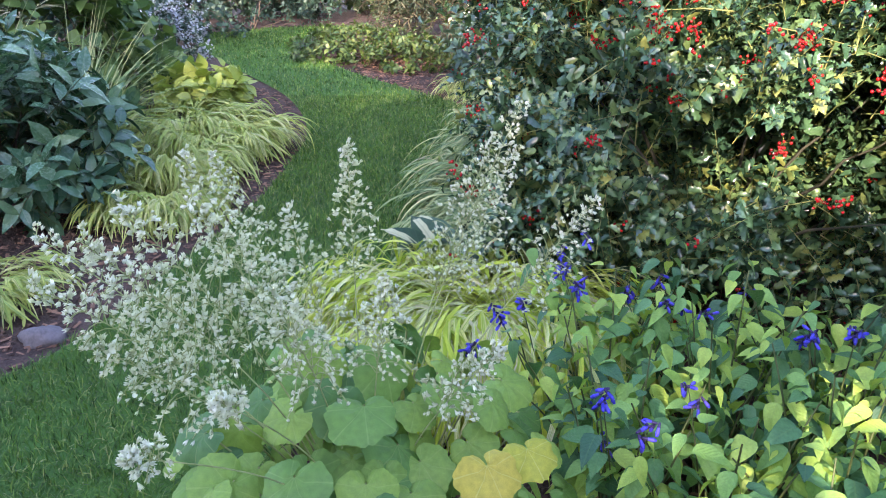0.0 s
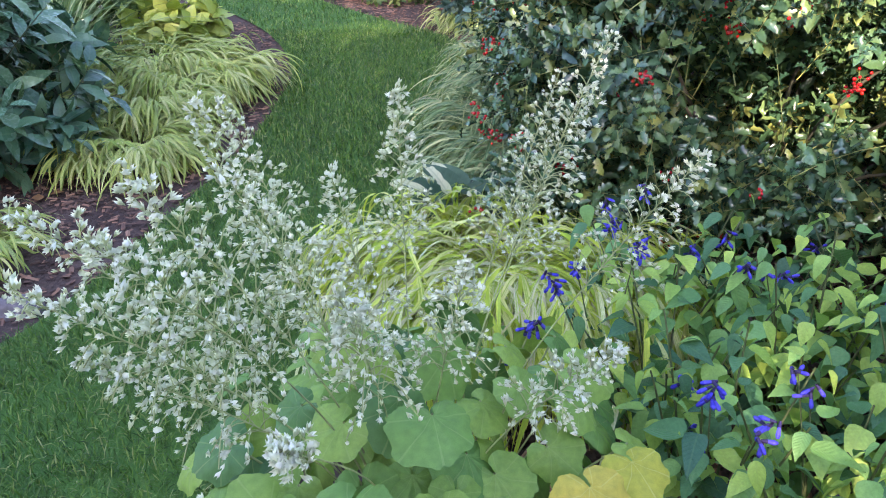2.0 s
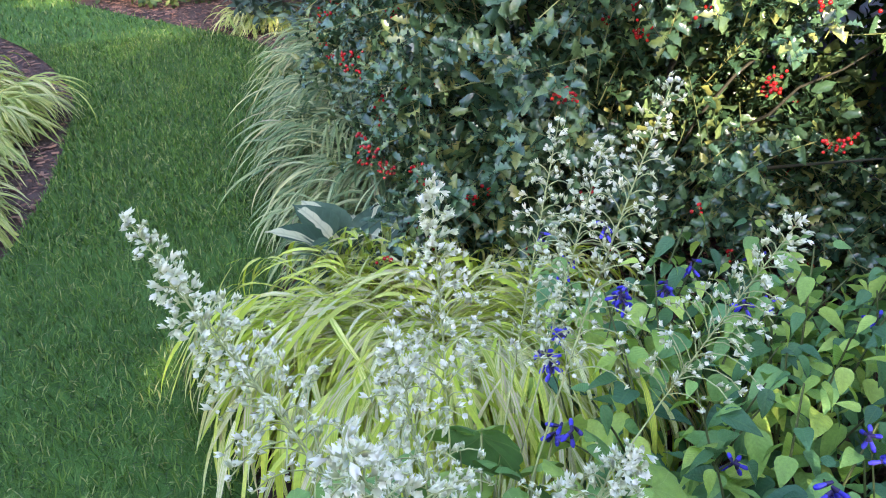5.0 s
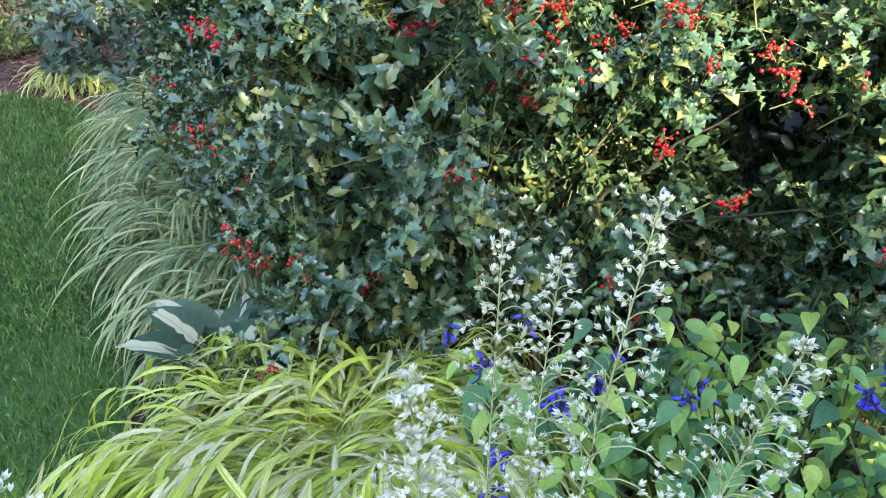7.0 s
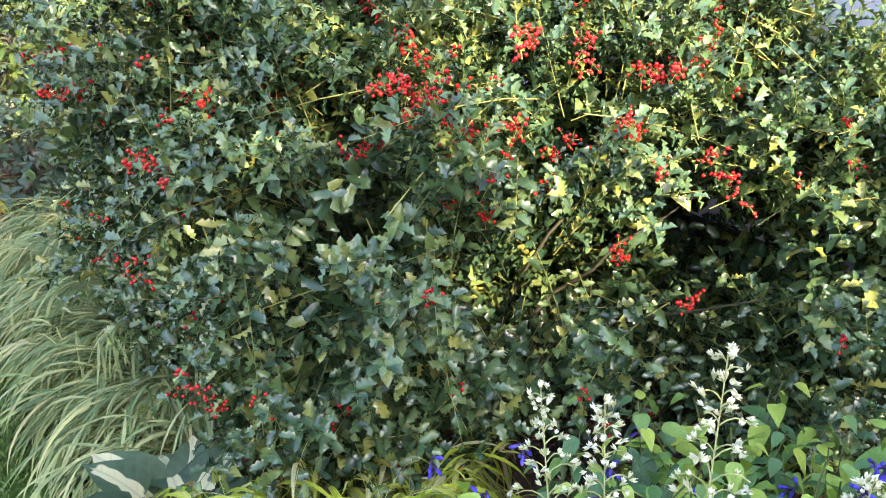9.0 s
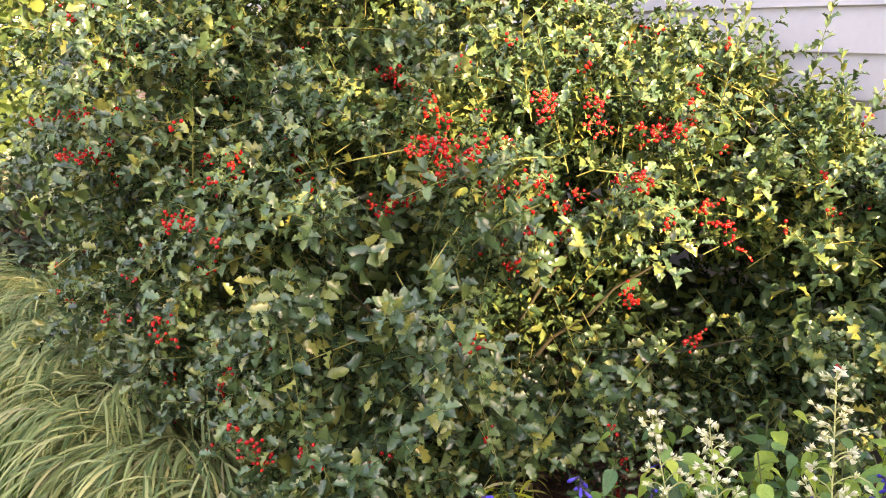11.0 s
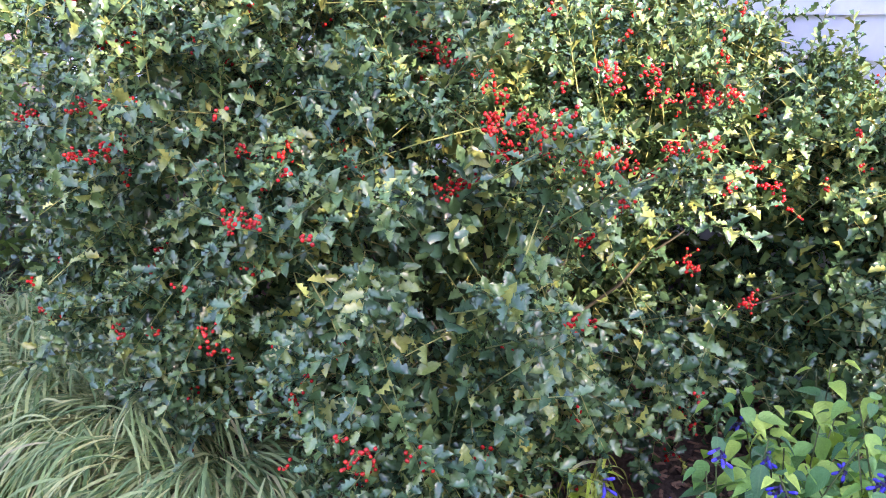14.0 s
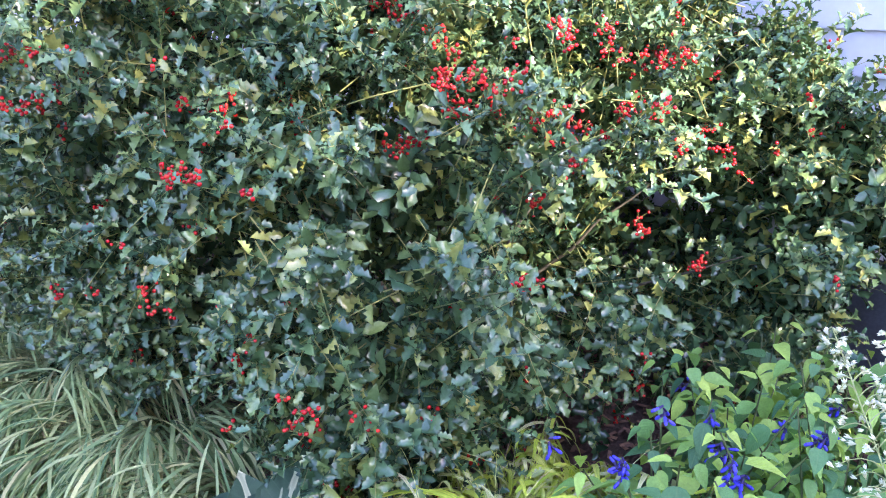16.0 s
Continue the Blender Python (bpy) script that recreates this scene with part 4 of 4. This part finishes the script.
def plume(base, tip, rng, plume_len, width, per=58, flowers=6):
    """A flowering stem: a bowed stem, many side branchlets and small white flowers on them."""
    base, tip = np.array(base, dtype=float), np.array(tip, dtype=float)
    s = np.linspace(0, 1, 16)[:, None]
    side = (tip - base) * np.array([1, 1, 0])
    path = base * (1 - s) + tip * s - side * 0.22 * np.sin(s * math.pi)
    ln = np.linalg.norm(tip - base)
    stem = child("flower_stem", mesh_of("flower_stem", *tubes(path[None], np.linspace(0.0028, 0.0009, 16)[None], 5), CORAL_STEM), coral)
    f0 = 1 - plume_len / ln
    twig, locs, dirs = [], [], []
    for k in range(per):
        f = f0 + (1 - f0) * (k + rng.uniform(0, 1)) / per
        x = f * 15
        i = min(14, int(x))
        p = path[i] * (1 - (x - i)) + path[i + 1] * (x - i)
        t = unit(path[i + 1] - path[i])
        az = k * 2.4 + rng.uniform(-0.4, 0.4)
        a = unit(np.cross(t, np.array([0.2, 0.9, 0.1])))
        b = np.cross(t, a)
        d = unit(a * math.cos(az) + b * math.sin(az) + t * 0.35)
        g = (f - f0) / (1 - f0)
        r = 1.35 * width * (0.35 + 0.65 * math.sin(math.pi * min(1, 0.25 + 0.8 * g))) * rng.uniform(0.65, 1.15) * (1 - 0.55 * g)
        q = np.linspace(0, 1, 5)[:, None]
        tw = p + d * r * q + np.array([0, 0, 1.0]) * (r * (0.9 * q - 1.0 * q ** 2))
        twig.append(tw)
        for j in range(flowers):
            h = (0.5 if flowers > 4 else 0.74) + (0.5 if flowers > 4 else 0.26) * j / max(1, flowers - 1)
            o = unit(rng.normal(size=3)) * rng.uniform(0.003, 0.011)
            locs.append(p + d * r * h + np.array([0, 0, r * (0.9 * h - 1.0 * h * h)]) + o)
            dirs.append(unit(d * 0.8 + rng.normal(size=3) * 0.6 + np.array([0, 0, 0.3])))
    twig = np.array(twig)
    child("branchlet", mesh_of("branchlet", *tubes(twig, np.full((len(twig), 5), 0.0011), 3), CORAL_STEM), stem, kind="stuff")
    rot = frames(np.array(dirs), rng.normal(size=(len(dirs), 3)))
    v, f, u = scatter(FLOWER_T, rot, np.array(locs), rng.uniform(0.0068, 0.0108, len(locs)))
    child("blossom", mesh_of("blossom", v, f, PETAL_WHITE, u), stem, "small creamy white flowers", kind="stuff")


PLUMES = [((-0.48, 1.04, 1.12), 0.36, 0.08), ((-0.5, 0.95, 1.1), 0.34, 0.075), ((-0.6, 0.98, 1.02), 0.32, 0.08), ((-0.72, 1.22, 1.0), 0.36, 0.08), ((-0.55, 1.72, 1.0), 0.34, 0.06), ((-0.26, 1.02, 0.98), 0.3, 0.07), ((-0.2, 1.52, 1.08), 0.3, 0.055), ((0.17, 1.59, 1.15), 0.42, 0.074), ((0.18, 1.75, 1.01), 0.34, 0.066), ((0.13, 1.82, 1.02), 0.38, 0.07), ((0.32, 1.46, 0.98), 0.28, 0.07), ((0.1, 1.1, 0.84), 0.24, 0.055), ((-0.4, 1.12, 1.1), 0.38, 0.075), ((-0.58, 1.05, 0.88), 0.3, 0.08), ((-0.42, 0.79, 0.86), 0.07, 0.028), ((-0.31, 0.86, 0.9), 0.06, 0.024), ((-0.3, 1.35, 1.0), 0.34, 0.07), ((-0.1, 1.2, 0.92), 0.26, 0.065), ((-0.5, 1.38, 1.1), 0.38, 0.07)]
for tip, pl, w in PLUMES:
    b = CORAL_C + np.array([tip[0] * 0.12, (tip[1] - 1.22) * 0.15, 0.05])
    airy = tip[0] > 0.1 and tip[1] > 1.4
    plume(b, tip, CR, pl, w, per=60 if airy else int(50 * min(1.0, 0.3 + pl * 2.4)), flowers=3 if airy else 5)

# ---- peony and the bed on the far side of the lawn ----
PR = np.random.default_rng(17)
shrub("peony", "leafy blue-green peony bush without flowers", "plant", PR, [((-2.22, 3.85, 0.46), (0.52, 0.5, 0.5)), ((-2.7, 4.15, 0.55), (0.5, 0.5, 0.52))], 230, LANCE, (0.12, 0.19), 9, (0.25, 0.4), PEONY, SALVIA_STEM, limbs=8, up=0.5, twig_r=0.004, pick=(-2.1, 3.6, 0.75))
shrub("hydrangea", "light green broad-leaved shrub behind the peony", "shrub", PR, [((-3.0, 5.9, 0.75), (0.6, 0.55, 0.8)), ((-2.75, 6.5, 0.5), (0.42, 0.45, 0.5))], 260, OVATE, (0.1, 0.16), 8, (0.25, 0.4), SHRUB_LIGHT, limbs=8)
shrub("hosta_mound", "yellow-green leafy mound at the bed edge", "plant", PR, [((-1.98, 6.25, 0.18), (0.34, 0.3, 0.24))], 60, OVATE, (0.12, 0.18), 5, (0.1, 0.2), LIME, limbs=3)
shrub("aster", "aster bush with pale lilac-white flowers", "plant", PR, [((-2.75, 7.6, 0.45), (0.38, 0.4, 0.5))], 160, SMALL, (0.03, 0.05), 12, (0.2, 0.35), ASTER, limbs=5)
shrub("spirea", "dark blue-green rounded shrub beyond the lawn", "shrub", PR, [((-3.4, 10.8, 0.8), (1.0, 0.8, 0.9)), ((-2.4, 12.8, 0.7), (0.9, 0.7, 0.8))], 420, SMALL, (0.06, 0.1), 10, (0.3, 0.5), SHRUB_BLUE, limbs=8)
shrub("ground_cover", "bright green ground cover spreading on the island bed", "ground cover", PR, [((-1.1, 9.3, 0.1), (0.75, 0.7, 0.28)), ((-0.4, 8.6, 0.1), (0.6, 0.55, 0.25))], 420, SMALL, (0.05, 0.09), 7, (0.12, 0.25), COVER, limbs=4)
shrub("conifer", "dark drooping conifer with brown inner twigs", "tree", PR, [((-0.35, 10.7, 1.3), (1.15, 0.9, 1.5)), ((0.8, 10.2, 1.2), (0.9, 0.8, 1.4))], 900, NEEDLE_T, (0.08, 0.14), 18, (0.4, 0.7), NEEDLE, limbs=14, up=-0.3)
shrub("phlox", "white flowering garden phlox behind the grasses", "plant", PR, [((0.55, 7.2, 0.35), (0.6, 0.6, 0.4)), ((1.3, 6.4, 0.6), (0.6, 0.6, 0.6))], 220, LANCE, (0.08, 0.14), 8, (0.2, 0.35), SHRUB_BLUE, limbs=6)

for x, y, h, w in ((-6.2, 11.6, 1.3, 1.3), (-4.6, 13.0, 1.4, 1.4), (-2.9, 13.8, 1.1, 1.1), (-1.3, 14.2, 1.3, 1.3), (0.4, 13.6, 1.5, 1.4), (2.4, 12.4, 1.6, 1.5), (-5.2, 8.6, 1.2, 1.1), (-4.2, 6.0, 1.1, 0.9), (-4.0, 4.0, 1.0, 0.8)):
    shrub("border_shrub", "dark green leafy border shrub at the back of the bed", "shrub", PR, [((x, y, h * 0.5), (w * 0.75, w * 0.6, h * 0.6)), ((x + 0.4 * w, y + 0.3, h * 0.8), (w * 0.6, w * 0.5, h * 0.6))], 260, OVATE, (0.09, 0.17), 10, (0.35, 0.6), SHRUB_BLUE if x < -2 else SHRUB_DARK, limbs=6)
shrub("border_shrub", "tall green shrub in front of the house wall", "shrub", PR, [((2.5, 8.6, 1.4), (1.3, 1.0, 1.6)), ((1.3, 9.2, 1.1), (0.9, 0.8, 1.2))], 420, OVATE, (0.09, 0.16), 10, (0.35, 0.6), SHRUB_LIGHT, limbs=6)
shrub("rhododendron", "dark green rhododendron behind the grasses", "shrub", PR, [((1.3, 5.6, 0.95), (0.75, 0.7, 1.0)), ((2.3, 6.6, 1.0), (0.9, 0.9, 1.1)), ((3.2, 5.6, 1.1), (0.9, 0.9, 1.2)), ((2.0, 4.6, 1.0), (0.7, 0.7, 1.0))], 420, LANCE, (0.09, 0.15), 11, (0.25, 0.45), SHRUB_LIGHT, limbs=10)


def maiden_grass(x, y, rng):
    """A tall grass with thin arching blades and feathery plumes."""
    ob = thing("maiden_grass", "tall maiden grass with thin blades and tan feathery plumes", "ornamental grass", m=pose(x, y, 0))
    n = 320
    az = rng.uniform(0, 2 * math.pi, n)
    base = np.stack((0.1 * np.cos(az), 0.1 * np.sin(az), np.full(n, -0.01)), axis=-1)
    v, f, u = blades(base, az, rng.uniform(0.8, 1.4, n), rng.uniform(1.2, 1.55, n), rng.uniform(-1.0, 0.6, n), rng.uniform(0.005, 0.009, n), seg=9)
    child("blades", mesh_of("blades", v, f, FOUNTAIN, u), ob, kind="stuff")
    for i in range(7):
        a = rng.uniform(0, 2 * math.pi)
        s = np.linspace(0, 1, 8)[:, None]
        tip = np.array([0.45 * math.cos(a), 0.45 * math.sin(a), rng.uniform(0.95, 1.35)])
        path = tip * s + np.array([0, 0, 0.12]) * np.sin(s * 3.1)
        stem = child("plume_stem", mesh_of("plume_stem", *tubes(path[None], np.linspace(0.003, 0.0012, 8)[None], 4), CORAL_STEM), ob)
        k = 11
        fv, ff, fu = blades(np.repeat(path[-1][None], k, 0), a + rng.normal(size=k) * 0.35, rng.uniform(0.14, 0.22, k), rng.uniform(0.2, 0.9, k), rng.uniform(-0.7, 0.1, k), np.full(k, 0.006), seg=6, floor=False)
        child("feather", mesh_of("feather", fv, ff, PLUME, fu), stem, "tan feathery seed plume")
    return ob


maiden_grass(-2.45, 4.95, PR)
maiden_grass(-3.1, 5.0, PR)


def posy(loc, spread, n, rng, label, material):
    """A flowering perennial: leafy stems with rounded heads of small flowers."""
    ob, paths, nor = shrub("phlox", label, "plant", rng, [((loc[0], loc[1], spread[2] * 0.55), (spread[0], spread[1], spread[2] * 0.55))], 90, LANCE, (0.06, 0.1), 9, (0.2, 0.3), SHRUB_BLUE, limbs=5)
    for i in range(n):
        p = paths[int(rng.integers(len(paths))), 4]
        k = 16
        d = unit(rng.normal(size=(k, 3)))
        v, f, u = scatter(FLOWER_T, frames(d, rng.normal(size=(k, 3))), p + d * 0.022, np.full(k, 0.02))
        child("flower_head", mesh_of("flower_head", v, f, material, u), ob, "white flower head")
    return ob


posy((0.42, 7.75), (0.45, 0.35, 0.75), 26, PR, "white garden phlox in flower behind the grasses", PETAL_WHITE)
posy((0.95, 6.7), (0.4, 0.4, 0.7), 16, PR, "white garden phlox in flower behind the grasses", PETAL_WHITE)
posy((-2.7, 7.45), (0.3, 0.3, 0.8), 40, PR, "pale lilac aster in full flower", ASTER)
grass_clump("golden_grass", "small golden forest grass clump at the bed edge", GR, (0.3, 7.1, 0), 60, 0.3, 0.22, 0.014, HAKONE_PALE, lean=(-0.3, -0.3), core=0.08)


def fallen_leaf(x, y, yaw, size):
    v, f, u = OVATE
    w = v.copy()
    w[:, 2] = 0.25 * np.abs(v[:, 0]) + 0.18 * (v[:, 1] - 0.5) ** 2
    me = mesh_of("fallen_leaf", w * size, f, DRY_LEAF, u)
    ob = new("fallen_leaf", me)
    ob.matrix_world = pose(x, y, 0.016, 4, 6, yaw)
    return tagged(ob, "dry orange-brown fallen leaf lying on the mulch", "leaf", "fallen leaves")


DRY_LEAF = leaf_mat("dry_leaf", [(0.0, (0.3, 0.12, 0.05)), (1.0, (0.45, 0.22, 0.1))], rough=0.7, translucent=0.1)
for x, y, yaw in ((-1.88, 3.45, 20), (-1.8, 3.55, 130), (0.05, 3.85, 70), (0.1, 6.2, 15), (-0.1, 7.6, 200), (0.25, 7.0, 300), (-1.5, 2.9, 80)):
    fallen_leaf(x, y, yaw, 0.07)

# ---- trees and hedge added round the garden to block light ----
TR = np.random.default_rng(29)


def tree(x, y, h, r, n=420, label="tall leafy tree added at the edge of the garden to block light", low=2.0):
    lobes = [((x + TR.uniform(-0.4, 0.4) * r, y + TR.uniform(-0.4, 0.4) * r, h * (0.45 + 0.14 * i)), (r * (1.05 - 0.12 * i), r * (1.05 - 0.12 * i), h * 0.2)) for i in range(4)]
    ob, p, q = shrub("tree", label, "tree", TR, lobes, n, OVATE, (0.25, 0.42), 14, (0.8, 1.6), SHRUB_DARK, base=(x, y, 0), limbs=7, low=low, twig_r=0.012, inner=0.3)
    path = np.array([(x, y, -0.1), (x + 0.05, y, h * 0.2), (x, y + 0.06, h * 0.5), (x, y, h * 0.8)])
    child("trunk", mesh_of("trunk", *tubes(path[None], np.array([[0.28, 0.22, 0.15, 0.06]]), 12), BARK), ob)


# far trees added beyond the beds to darken the backdrop
for x, y, h, r in ((-6, 21, 9, 3.2), (0, 22, 10, 3.4), (6, 20, 9, 3.2), (-13, 13, 8, 3.0)):
    tree(x, y, h, r, low=0.3)


def hedge(x, y, w, d, h, crown):
    """An unseen hedge added to cast shade, with a dense body up to h and looser new growth up to crown."""
    ob, p, q = shrub("hedge", "tall evergreen hedge with loose new growth on top, added unseen to cast shade", "hedge", TR, [((x, y, h * 0.3), (w, d, h * 0.36)), ((x + 0.2, y, h * 0.66), (w * 0.95, d * 0.9, h * 0.36))], 440, OVATE, (0.12, 0.2), 12, (0.4, 0.7), SHRUB_DARK, limbs=5, twig_r=0.006, inner=0.2)
    pts, nor = lobed(TR, [((x, y, (h + crown) / 2 - 0.1), (w, d * 0.9, (crown - h) * 0.65))], int(110 * (crown - h)), inner=0.1)
    rot, loc, sc, paths = leafy(TR, pts, nor, OVATE, (0.1, 0.17), 11, (0.4, 0.7), up=0.8)
    v, f, u = scatter(OVATE, rot, loc, sc)
    child("new_growth", mesh_of("new_growth", v, f, SHRUB_DARK, u), ob, kind="stuff")


# added behind the view; heights set which parts of the beds get sun
for x, h, crown in ((-7.7, 4.2, 4.8), (-5.6, 4.8, 5.3), (-4.1, 5.2, 5.6), (-3.0, 5.1, 5.5), (-2.05, 4.6, 4.95), (-0.75, 2.78, 3.45), (0.45, 2.72, 3.5), (2.1, 2.7, 3.5)):
    hedge(x, -3.4, 1.25, 0.8, h, crown)
# two unseen trees added on the sun's side to shade the lawn
tree(-7.0, -6.5, 8, 2.8, low=2.6)
tree(-11.0, -3.0, 9, 3.0, low=2.6)
